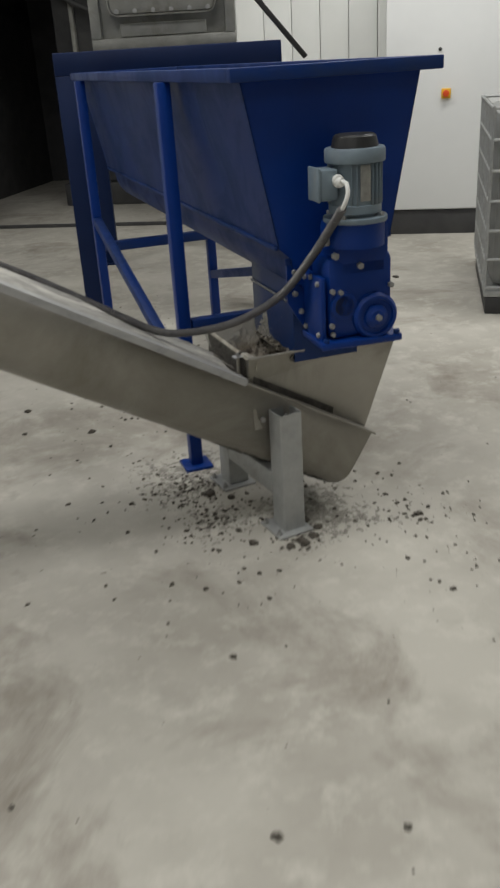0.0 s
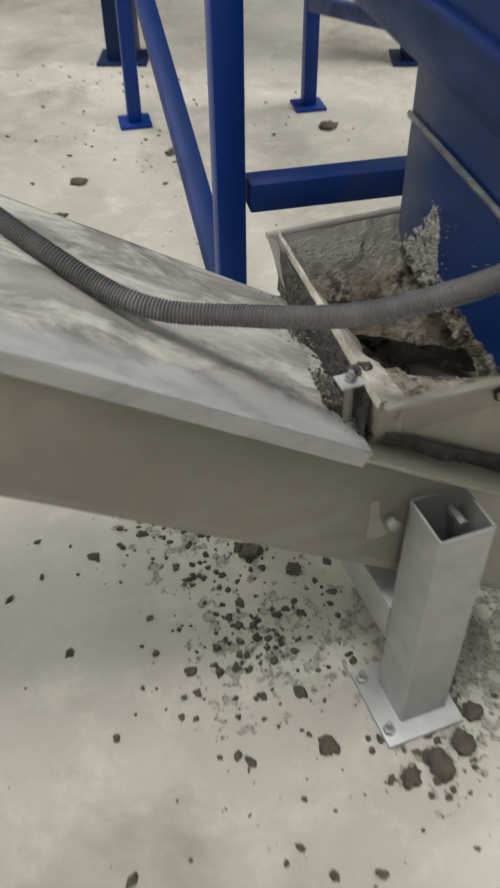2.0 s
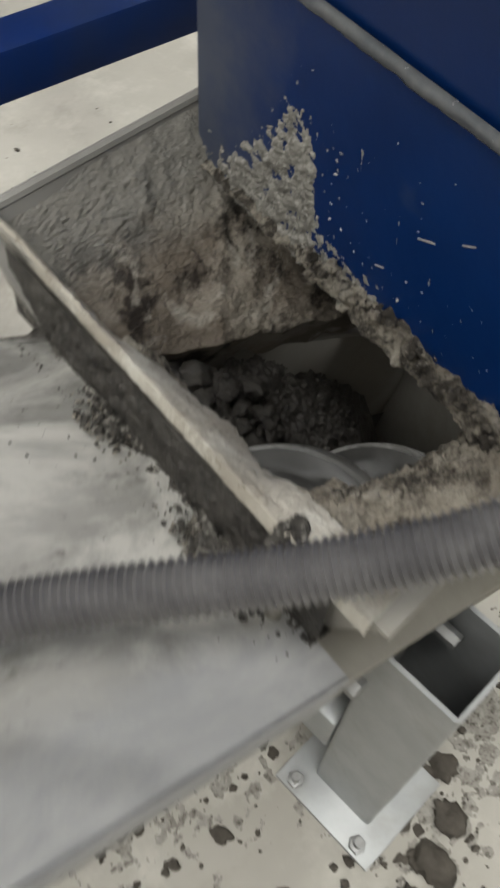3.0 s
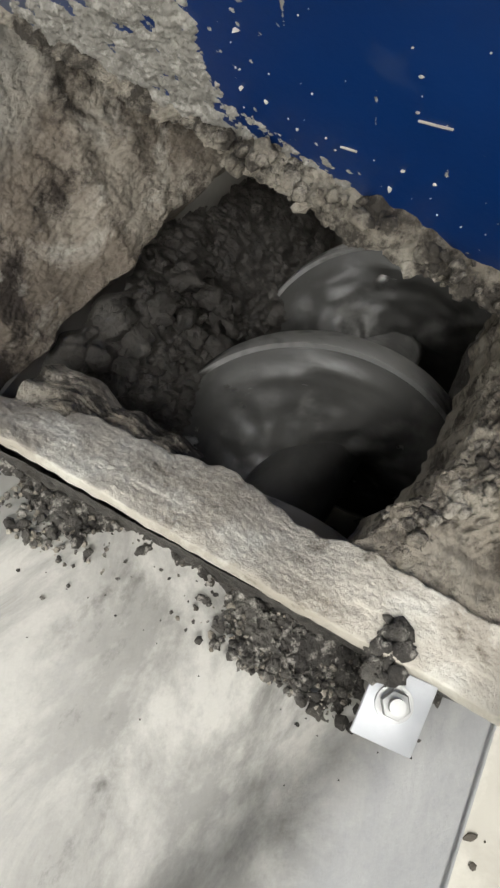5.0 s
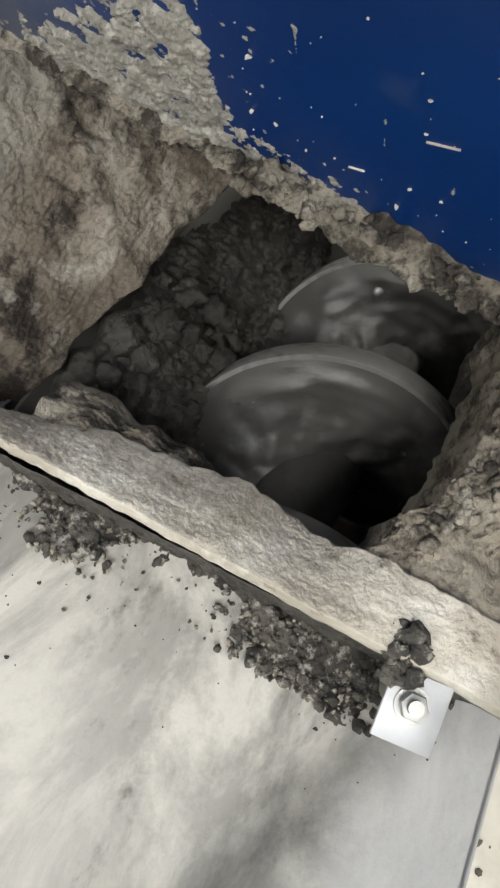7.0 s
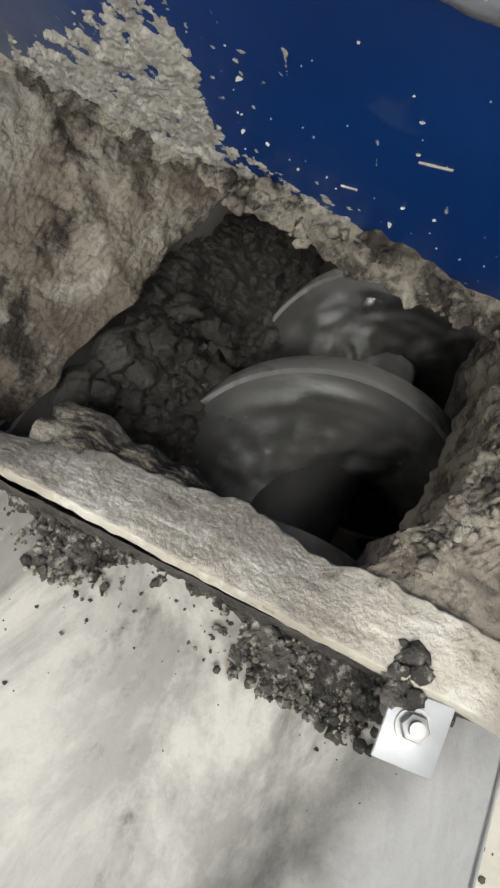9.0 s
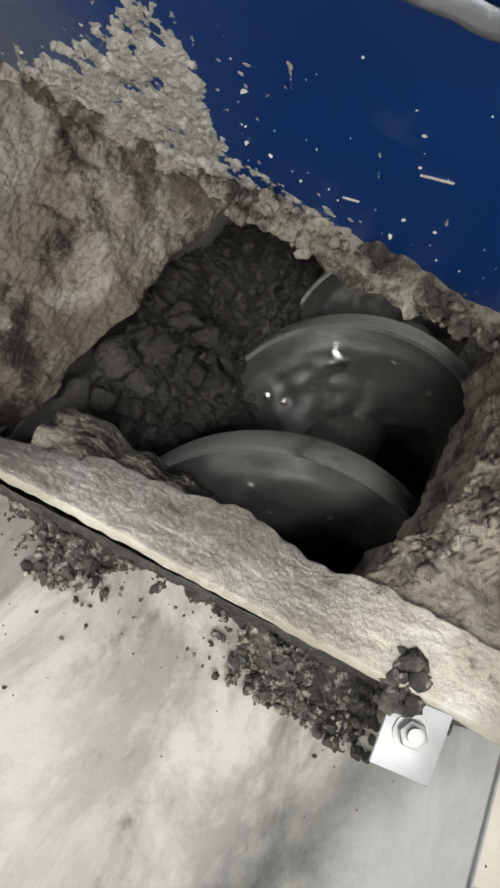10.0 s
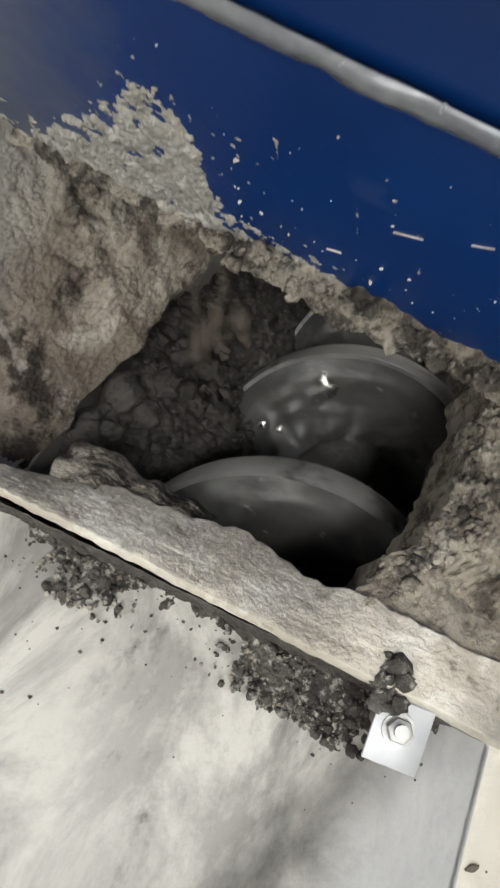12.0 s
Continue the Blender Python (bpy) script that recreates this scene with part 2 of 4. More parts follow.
def bm_lathe(profile, seg=32, bm=None, m=None):
    """profile: (radius, height) rows turned about z."""
    own = bmesh.new()
    rings = []
    for r, z in profile:
        rings.append([own.verts.new((r * math.cos(2 * math.pi * i / seg), r * math.sin(2 * math.pi * i / seg), z)) for i in range(seg)])
    for a, b in zip(rings, rings[1:]):
        for i in range(seg):
            own.faces.new((a[i], a[(i + 1) % seg], b[(i + 1) % seg], b[i]))
    own.faces.new(rings[0][::-1])
    own.faces.new(rings[-1])
    if m is not None:
        bmesh.ops.transform(own, matrix=m, verts=own.verts)
    return merge(bm, own)


def smooth_path(points, n=12):
    pts = [Vector(p) for p in points]
    out = []
    for i in range(len(pts) - 1):
        p0, p1, p2, p3 = pts[max(i - 1, 0)], pts[i], pts[i + 1], pts[min(i + 2, len(pts) - 1)]
        for k in range(n):
            u = k / n
            out.append(0.5 * ((2 * p1) + (p2 - p0) * u + (2 * p0 - 5 * p1 + 4 * p2 - p3) * u * u + (3 * p1 - p0 - 3 * p2 + p3) * u ** 3))
    return out + [pts[-1]]


def bm_tube(path, r, seg=12, ring=0.0, step=None, bm=None):
    """A pipe along a path; ring > 0 gives it the ribs of a corrugated conduit."""
    own = bmesh.new()
    rings = []
    up = Vector((0, 0, 1))
    if step:
        dense, run = [path[0]], 0.0
        for a, b in zip(path, path[1:]):
            d = (b - a).length
            k = max(1, int(d / step))
            dense += [a.lerp(b, (i + 1) / k) for i in range(k)]
        path = dense
    for i, p in enumerate(path):
        d = (path[min(i + 1, len(path) - 1)] - path[max(i - 1, 0)]).normalized()
        s = d.cross(up).normalized()
        n = s.cross(d)
        rr = r + (ring if i % 2 else -ring)
        rings.append([own.verts.new(p + (s * math.cos(2 * math.pi * k / seg) + n * math.sin(2 * math.pi * k / seg)) * rr) for k in range(seg)])
    for a, b in zip(rings, rings[1:]):
        for k in range(seg):
            own.faces.new((a[k], a[(k + 1) % seg], b[(k + 1) % seg], b[k]))
    own.faces.new(rings[0])
    own.faces.new(rings[-1][::-1])
    bmesh.ops.recalc_face_normals(own, faces=own.faces[:])
    return merge(bm, own)


def mesh_of(name, bm, material, smooth=None):
    me = bpy.data.meshes.new(name)
    bm.to_mesh(me)
    bm.free()
    me.materials.append(material)
    if smooth is None or smooth:
        me.shade_smooth() if smooth else me.set_sharp_from_angle(angle=radians(35))
        for p in me.polygons:
            p.use_smooth = True
    return me


def part(name, bm, material, parent, label="", smooth=None):
    ob = new(name, mesh_of(name, bm, material, smooth))
    ob.parent = parent
    if label:
        ob["label"] = label
    return ob


def thing(name, label, category, m=None, kind="", group=""):
    ob = new(name)
    ob.empty_display_size = 0.1
    if m is not None:
        ob.matrix_world = m
    return tagged(ob, label, category, group, kind)


def solo(name, bm, material, label, category, kind="", group="", m=None, smooth=None):
    ob = new(name, mesh_of(name, bm, material, smooth))
    if m is not None:
        ob.matrix_world = m
    return tagged(ob, label, category, group, kind)


def rough_patch(fn, nu, nv, amp, freq, seed=0.0, normal=Vector((0, 0, 1)), fine=0.35):
    """A lumpy skin over the surface fn(u, v)."""
    own = bmesh.new()
    rows = []
    for i in range(nu + 1):
        row = []
        for j in range(nv + 1):
            u, v = i / nu, j / nv
            p = Vector(fn(u, v))
            q = p * freq + Vector((seed, seed * 1.7, seed * 0.3))
            d = noise.noise(q) + 0.5 * noise.noise(q * 2.1) + fine * noise.noise(q * 4.7)
            edge = min(1.0, 6 * min(u, 1 - u, v, 1 - v) + 0.15)
            row.append(own.verts.new(p + normal * (amp * d * edge)))
        rows.append(row)
    for i in range(nu):
        for j in range(nv):
            own.faces.new((rows[i][j], rows[i + 1][j], rows[i + 1][j + 1], rows[i][j + 1]))
    return own


def mud_film(fn, out, nu, nv, thick, freq, bias, seed=0.0):
    """Mud lying in blots on a surface: where the noise is low the film dips under the surface it lies on."""
    own = bmesh.new()
    rows = []
    for i in range(nu + 1):
        row = []
        for j in range(nv + 1):
            u, v = i / nu, j / nv
            p = Vector(fn(u, v))
            q = p * freq + Vector((seed, -seed, seed * 2))
            d = noise.noise(q) + 0.6 * noise.noise(q * 2.3) + 0.4 * noise.noise(q * 5.3) + 0.25 * noise.noise(q * 11) + bias(u, v)
            d = max(-0.6, min(d, 1.1))
            row.append(own.verts.new(p + out * (thick * d)))
        rows.append(row)
    for i in range(nu):
        for j in range(nv):
            own.faces.new((rows[i][j], rows[i + 1][j], rows[i + 1][j + 1], rows[i][j + 1]))
    return own


def bm_clod(r, seed, bm=None, at=(0, 0, 0), squash=0.7, sub=2):
    own = bmesh.new()
    bmesh.ops.create_icosphere(own, subdivisions=sub, radius=1.0)
    for v in own.verts:
        q = v.co * 1.1 + Vector((seed * 3.1, seed, -seed))
        k = 1 + 0.55 * noise.noise(q) + 0.45 * noise.noise(q * 2.3) + 0.28 * noise.noise(q * 5.1)
        v.co = Vector((v.co.x * (1 + 0.3 * math.sin(seed * 5)), v.co.y, v.co.z * squash)) * k * r
    bmesh.ops.transform(own, matrix=Matrix.Translation(at) @ Matrix.Rotation(seed * 7, 4, "Z"), verts=own.verts)
    return merge(bm, own)


def flange_z(x):
    """Height of the conveyor's top flange over x."""
    return 0.512 - 0.59 * (x - 0.998)


SLOPE = math.atan(0.59)
UPN = Vector((math.sin(SLOPE), 0, math.cos(SLOPE)))     # square off its cover
YAW = 0.10                                              # the conveyor lies turned by this against the x axis
CONV = Matrix.Translation((0.95, 2.18, 0)) @ Matrix.Rotation(-YAW, 4, "Z") @ Matrix.Translation((-0.95, -2.18, 0))


def deck_z(x, y):
    """Height of the turned conveyor's flange over a place."""
    return flange_z(x - YAW * (y - 2.18))

# ---------- the hall ----------
bm = bmesh.new()
bmesh.ops.create_grid(bm, x_segments=60, y_segments=60, size=14)
for v in bm.verts:
    v.co.z = 0.0
solo("floor", bm, CONCRETE, "grey concrete hall floor with dust, stains and crumbs of mud", "floor", "structure", m=Matrix.Translation((1.5, 3, 0)))

# back wall with a wide opening into a dark bay
BACK = 8.15
WALL_TOP = 5.0
panel = 0.25
for name, e0, e1, z0 in (("wall_back", -2.05, 8.0, 0.0), ("wall_back", -7.0, -4.55, 0.0), ("wall_back", -4.55, -2.05, 3.0)):
    wall = thing(name, "white ribbed sandwich panel wall of the hall", "wall", HALL, "structure")
    k = int(round((e1 - e0) / panel))
    wd = (e1 - e0) / k
    me = None
    for i in range(k):
        if me is None:
            b = bm_box((wd - 0.006, 0.10, WALL_TOP - z0), (0, 0, 0), 0.004)
            me = mesh_of("panel", b, WHITE)
        p = new("panel", me)
        p.parent = wall
        p.location = (e0 + wd * (i + 0.5), BACK + 0.05, (WALL_TOP + z0) / 2)
    part("backing", bm_box((e1 - e0, 0.06, WALL_TOP - z0), ((e0 + e1) / 2, BACK + 0.131, (WALL_TOP + z0) / 2)), WHITE, wall)

# bay walls are coloured dark because the hall lamps still reach in here
solo("dark_bay", bm_box((4.5, 0.1, 5.0), (-3.3, 12.0, 2.5)), DARK, "end wall of the bay behind the opening, its gloom put into the colour", "wall", "structure", m=HALL)
solo("bay_side", bm_box((0.1, 3.7, 5.0), (-5.5, 10.15, 2.5)), DARK, "side wall of the bay, its gloom put into the colour", "wall", "structure", m=HALL)
solo("bay_side", bm_box((0.1, 3.7, 5.0), (-1.2, 10.15, 2.5)), DARK, "side wall of the bay, its gloom put into the colour", "wall", "structure", m=HALL)
solo("threshold", bm_box((2.5, 0.05, 0.03), (-3.3, BACK + 0.03, 0.015), 0.005), DARK, "dark steel threshold rail across the opening", "trim", "structure", m=HALL)
for name, sz, at in (("wall_left", (0.2, 18, 5), (-7.1, 1.0, 2.5)), ("wall_right", (0.2, 18, 5), (8.1, 1.0, 2.5)), ("wall_front", (15.4, 0.2, 5), (0.5, -6.1, 2.5))):
    solo(name, bm_box(sz, at), WHITE, "plain white hall wall", "wall", "structure", m=HALL)
solo("ceiling", bm_box((16, 19, 0.1), (0.5, 2.6, 5.06)), CEIL, "pale sheet metal hall ceiling", "ceiling", "structure", m=HALL)
# unseen fittings added above the assumed lamps
for le, ln, watts in LAMPS:
    fx = thing("ceiling_light", "long grey ceiling light fitting, added out of view", "lamp", Matrix.Translation(hall(le, ln, 4.93)) @ HALL, group="ceiling lights")
    part("housing", bm_box((2.46, 0.76, 0.08), (0, 0, 0.0), 0.01), GALV, fx)


# ---------- switch cabinet, tank ----------
def cabinet():
    c = thing("control_cabinet", "tall white control cabinet on a dark plinth with an orange switch", "cabinet", HALL)
    e0, e1, n0, n1 = -0.435, 1.3, 7.42, 8.10
    part("plinth", bm_box((e1 - e0 - 0.02, n1 - n0 - 0.02, 0.2), ((e0 + e1) / 2, (n0 + n1) / 2 + 0.01, 0.1), 0.004), DARK, c, "dark grey plinth")
    part("body", bm_box((e1 - e0, n1 - n0, 2.1), ((e0 + e1) / 2, (n0 + n1) / 2 + 0.02, 1.255), 0.006), CABPAINT, c)
    d = part("door", bm_box((e1 - e0 - 0.01, 0.022, 2.08), ((e0 + e1) / 2, n0 + 0.007, 1.255), 0.006), CABPAINT, c)
    part("switch_plate", bm_box((0.075, 0.02, 0.075), (0.049, n0 - 0.014, 1.123), 0.006), YELLOW, c, "yellow switch plate")
    part("switch_knob", bm_cyl((0.049, n0 - 0.024, 1.123), (0.049, n0 - 0.055, 1.123), 0.026, seg=24, bevel=0.004), RED, c, "red rotary switch knob")
    part("lock", bm_cyl((-0.007, n0 - 0.004, 1.45), (-0.007, n0 - 0.014, 1.45), 0.014, seg=16, bevel=0.002), BLACK, c, "black door lock")


cabinet()


def tank_cage():
    t = thing("bulk_tank", "white plastic bulk tank in a galvanised tube cage on a pallet", "tank", HALL @ Matrix.Translation((0.27, 4.95, 0)))
    w, d, h = 1.0, 1.2, 1.16
    part("bottle", bm_box((w - 0.06, d - 0.06, 0.96), (w / 2, d / 2, 0.64), 0.06), BOTTLE, t, "milky plastic tank")
    for i in range(3):
        part("pallet_block", bm_box((0.1, d, 0.1), (0.06 + i * 0.44, d / 2, 0.05), 0.006), DARK, t)
    part("pallet_deck", bm_box((w, d, 0.035), (w / 2, d / 2, 0.12), 0.006), GALV, t)
    for k in range(7):
        z = 0.16 + k * 0.165
        for a, b in (((0, 0, z), (w, 0, z)), ((0, d, z), (w, d, z)), ((0, 0, z), (0, d, z)), ((w, 0, z), (w, d, z))):
            part("cage_bar", bm_cyl(a, b, 0.009, seg=8), GALV, t)
    for k in range(9):
        for a in ((0.002, d * k / 8), (w - 0.002, d * k / 8)):
            part("cage_bar", bm_cyl((a[0], a[1], 0.14), (a[0], a[1], h), 0.009, seg=8), GALV, t)
        if 0 < k < 8:
            part("cage_bar", bm_cyl((w * k / 8, 0.002, 0.14), (w * k / 8, 0.002, h), 0.009, seg=8), GALV, t)


tank_cage()

# ---------- the blue feed hopper ----------
HR = radians(-8)
HOP = Matrix.Translation((0.93, 2.10, 0)) @ Matrix.Rotation(HR, 4, "Z")
# local: x across (0 .. 0.60), y along from its motor end, z up


def hopper():
    h = thing("feed_hopper", "blue painted steel feed hopper on legs with dusty sloping sides", "hopper", HOP)
    L, cx, ztop, zk, zc, rr = 2.62, 0.285, 1.42, 0.965, 0.93, 0.142
    th = 0.004
    # side sheets
    for s in (-1, 1):
        top, kn = cx + s * 0.272, cx + s * 0.18
        c = [(top, 0, ztop), (top, L, ztop), (kn, L, zk), (kn, 0, zk)]
        part("side_sheet", bm_sheet(c if s < 0 else c[::-1], th), BLUE_DUSTY, h, "sloping blue side sheet with a film of dust")
        part("crease_bar", bm_beam((kn - s * -0.004, 0.01, zk), (kn - s * -0.004, L - 0.01, zk), 0.012, 0.012, 0.002), BLUE_DUSTY, h)
    # round trough bottom
    seg = 20
    own = bmesh.new()
    prof = [(cx - 0.18, zk)] + [(cx - rr * math.cos(math.pi * i / seg), zc - rr * math.sin(math.pi * i / seg)) for i in range(seg + 1)] + [(cx + 0.18, zk)]
    a = [own.verts.new((x, 0, z)) for x, z in prof]
    b = [own.verts.new((x, L, z)) for x, z in prof]
    for i in range(len(prof) - 1):
        own.faces.new((a[i], b[i], b[i + 1], a[i + 1]))
    part("trough_bottom", own, BLUE_DUSTY, h, "rounded dusty blue trough bottom", smooth=True)
    # end plates
    for y, t2 in ((0.0, 0.008), (L, 0.008)):
        lo = [(cx + rr * math.cos(math.pi * i / 12), y, zc - rr * math.sin(math.pi * i / 12)) for i in range(13)]
        c = [(cx - 0.272, y, ztop), (cx - 0.18, y, zk)] + lo[::-1] + [(cx + 0.18, y, zk), (cx + 0.272, y, ztop)]
        part("end_plate", bm_sheet(c, t2), BLUE, h)
    # rim of angle section
    for a, b in (((cx - 0.29, -0.03, 1.436), (cx - 0.29, L + 0.03, 1.436)), ((cx + 0.29, -0.03, 1.436), (cx + 0.29, L + 0.03, 1.436)),
                 ((cx - 0.315, -0.03, 1.436), (cx + 0.315, -0.03, 1.436)), ((cx - 0.315, L + 0.03, 1.436), (cx + 0.315, L + 0.03, 1.436))):
        part("rim_bar", bm_beam(a, b, 0.05, 0.036, 0.004), BLUE_DUSTY, h)
    # legs with feet
    for x in (-0.03, 0.60):
        for y in (0.68, 2.40):
            leg = part("leg", bm_beam((x, y, 0.012), (x, y, 1.418), 0.048, 0.048, 0.005), BLUE, h)
            part("foot", bm_box((0.11, 0.11, 0.012), (x, y, 0.006), 0.002), BLUE, leg)
    for y in (0.68, 2.40):
        part("cross_tie", bm_beam((0.0, y, 0.575), (0.575, y, 0.575), 0.05, 0.05, 0.005), BLUE_DUSTY, h)
    part("brace", bm_beam((-0.03, 0.70, 0.35), (-0.03, 2.38, 0.72), 0.045, 0.045, 0.005), BLUE_DUSTY, h)
    part("brace", bm_beam((0.60, 0.70, 0.72), (0.60, 2.38, 0.35), 0.045, 0.045, 0.005), BLUE_DUSTY, h)
    return h


hopper()


def crumbs(count, place, sizes, seed, squash=0.6, sub=1):
    """Many small clods in one mesh; place(rng) gives each one's spot."""
    rng = random.Random(seed)
    verts, faces = [], []
    shapes = []
    for k in range(16):
        b = bm_clod(1.0, k + seed * 0.37, squash=squash, sub=sub)
        b.verts.index_update()
        shapes.append(([v.co.copy() for v in b.verts], [[v.index for v in f.verts] for f in b.faces]))
        b.free()
    for _ in range(count):
        p = place(rng)
        if p is None:
            continue
        vs, fs = rng.choice(shapes)
        lo, hi = sizes
        r = lo + (hi - lo) * rng.random() ** 2.5
        rot = Euler((rng.uniform(-0.5, 0.5), rng.uniform(-0.5, 0.5), rng.uniform(0, 6.28))).to_matrix()
        base = len(verts)
        verts += [rot @ v * r + Vector(p) for v in vs]
        faces += [[base + i for i in f] for f in fs]
    me = bpy.data.meshes.new("crumbs")
    me.from_pydata(verts, [], faces)
    for p in me.polygons:
        p.use_smooth = sub > 1
    return me


def stuff(name, me, material, label, category):
    me.materials.append(material)
    return tagged(new(name, me), label, category, kind="stuff")


CHUTE = Matrix.Translation((1.15, 2.377, 0)) @ Matrix.Rotation(HR, 4, "Z")


def chute():
    c = thing("discharge_chute", "blue discharge chute with mud caked along its lower edge", "chute", CHUTE)
    x0, x1, y0, y1, z0, z1 = 0.0, 0.22, -0.21, 0.165, 0.578, 0.90
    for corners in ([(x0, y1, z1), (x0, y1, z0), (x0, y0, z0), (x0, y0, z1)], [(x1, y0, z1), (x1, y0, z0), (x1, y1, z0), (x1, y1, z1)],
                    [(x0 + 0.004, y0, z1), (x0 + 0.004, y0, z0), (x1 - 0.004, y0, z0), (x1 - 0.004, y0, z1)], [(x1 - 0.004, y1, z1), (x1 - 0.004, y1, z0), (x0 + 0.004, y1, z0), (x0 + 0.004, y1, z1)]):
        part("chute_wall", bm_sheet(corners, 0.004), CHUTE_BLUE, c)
    b = rough_patch(lambda u, v: (-0.004 - 0.003 * math.sin(v * 6.28), y0 + (y1 - y0) * u, 0.770 + 0.0055 * math.cos(v * 6.28)), 90, 8, 0.002, 60, 3.0, Vector((-1, 0, 0)))
    bmesh.ops.recalc_face_normals(b, faces=b.faces[:])
    part("collar", b, COLLAR, c, "grey glossy weld seam", smooth=True)
    # thick crumbling crust along the lower edge, with peaks on its upper side
    def lip(u, v):
        y = y0 + (y1 - y0) * u
        low = 0.583 + 0.004 * noise.noise(Vector((y * 60, 0.3, 0.0)))
        high = 0.604 + 0.010 * noise.noise(Vector((y * 48, 2.3, 0.0))) + 0.006 * noise.noise(Vector((y * 150, 5.3, 0.0)))
        if y > -0.012:
            high -= min(0.016, (y + 0.012) * 0.5)
        fat = (0.012 + 0.007 * noise.noise(Vector((y * 40, v * 2, 6.1)))) * math.sin(math.pi * min(1.0, 0.12 + 0.9 * v)) ** 0.7
        if y > 0.0:
            fat *= 0.55
        return (-0.001 - fat if v < 0.985 else 0.003, y, low + (high - low) * v)
    part("mud_crust", rough_patch(lip, 330, 40, 0.0040, 120, 1.0, Vector((-0.85, 0, 0.5)), 0.9), LIPMUD, c, "rough dry mud crust", smooth=True)

    def lip_clod(rng):
        y = rng.uniform(-0.20, 0.02)
        return (-0.006 - 0.008 * rng.random(), y, 0.587 + 0.024 * rng.random())
    me = crumbs(230, lip_clod, (0.0008, 0.0050), 14, 0.8, 2)
    ob = new("caked_lump", me)
    me.materials.append(LIPMUD)
    ob.parent = c
    ob["label"], ob["kind"] = "lumps of mud caked on the lower edge", "stuff"

    # dried mud thrown on the face, thick near the far side and stopping short at a steep edge
    def splash_at(u, v):
        return (0.0, y1 - 0.22 * u, 0.575 + 0.15 * v)

    def splash_bias(u, v):
        y, z = y1 - 0.22 * u, 0.575 + 0.15 * v
        ceiling_z = float(np.interp(y, (0.0, 0.022, 0.030, 0.055, 0.085, 0.125, 0.16), (0.600, 0.612, 0.680, 0.690, 0.645, 0.602, 0.575)))
        edge = (ceiling_z - z) / 0.030
        grain = 0.25 * noise.noise(Vector((0, y * 330 + z * 120, z * 210))) + 0.45 * noise.noise(Vector((3, y * 90 + z * 30, z * 55)))
        return max(-1.3, min(0.55, edge)) + grain
    part("mud_splash", mud_film(splash_at, Vector((-1, 0, 0)), 360, 260, 0.0030, 110, splash_bias, 3.0), SPLASH, c, "pale dried mud splashes", smooth=True)

    def speck_bias(u, v):
        near = math.exp(-((u - 0.83) / 0.13) ** 2) * math.exp(-((v - 0.5) / 0.3) ** 2)
        return -1.15 + 0.50 * near + 0.42 * max(0.0, 1 - v * 3.2)
    part("dust_smear", mud_film(lambda u, v: (0.0, y0 + 0.02 + 0.25 * u, 0.60 + 0.15 * v), Vector((-1, 0, 0)), 260, 170, 0.0006, 150, speck_bias, 6.0), SPLASH, c, "thin specks of dry mud", smooth=True)
    for y, z, wide, tall, k in ((-0.012, 0.699, 0.005, 0.020, 1.0), (-0.052, 0.676, 0.004, 0.036, 2.0), (0.008, 0.681, 0.006, 0.012, 3.0), (-0.086, 0.655, 0.006, 0.010, 4.0)):
        part("mud_run", mud_film(lambda u, v: (0.0, y + wide * (u - 0.5) + 0.12 * tall * (v - 0.5), z + tall * (v - 0.5)), Vector((-1, 0, 0)), 30, 60, 0.0005, 200,
                                 lambda u, v: 0.20 - 3.0 * abs(u - 0.5) - 1.3 * abs(v - 0.5), k), SPLASH, c, "faint run of dry mud", smooth=True)

    def fleck(rng):
        return (-0.0005, rng.uniform(y0, y1 - 0.1), 0.62 + 0.12 * rng.random() ** 1.5)
    me = crumbs(70, fleck, (0.0003, 0.0013), 12, 0.35)
    ob = new("mud_fleck", me)
    me.materials.append(PALE)
    ob.parent = c
    ob["label"], ob["kind"] = "small pale flecks", "stuff"
    for y, z, ang, ln in ((-0.0448, 0.634, 2.75, 0.008), (-0.0756, 0.6807, 2.72, 0.014), (-0.105, 0.70, 2.6, 0.010)):
        d = Vector((0, math.cos(ang), math.sin(ang))) * ln * 0.5
        part("scratch", bm_beam(Vector((-0.0004, y, z)) - d, Vector((-0.0004, y, z)) + d, 0.0008, 0.0006, 0), PALE, c, "pale scratch")
    return c


chute()


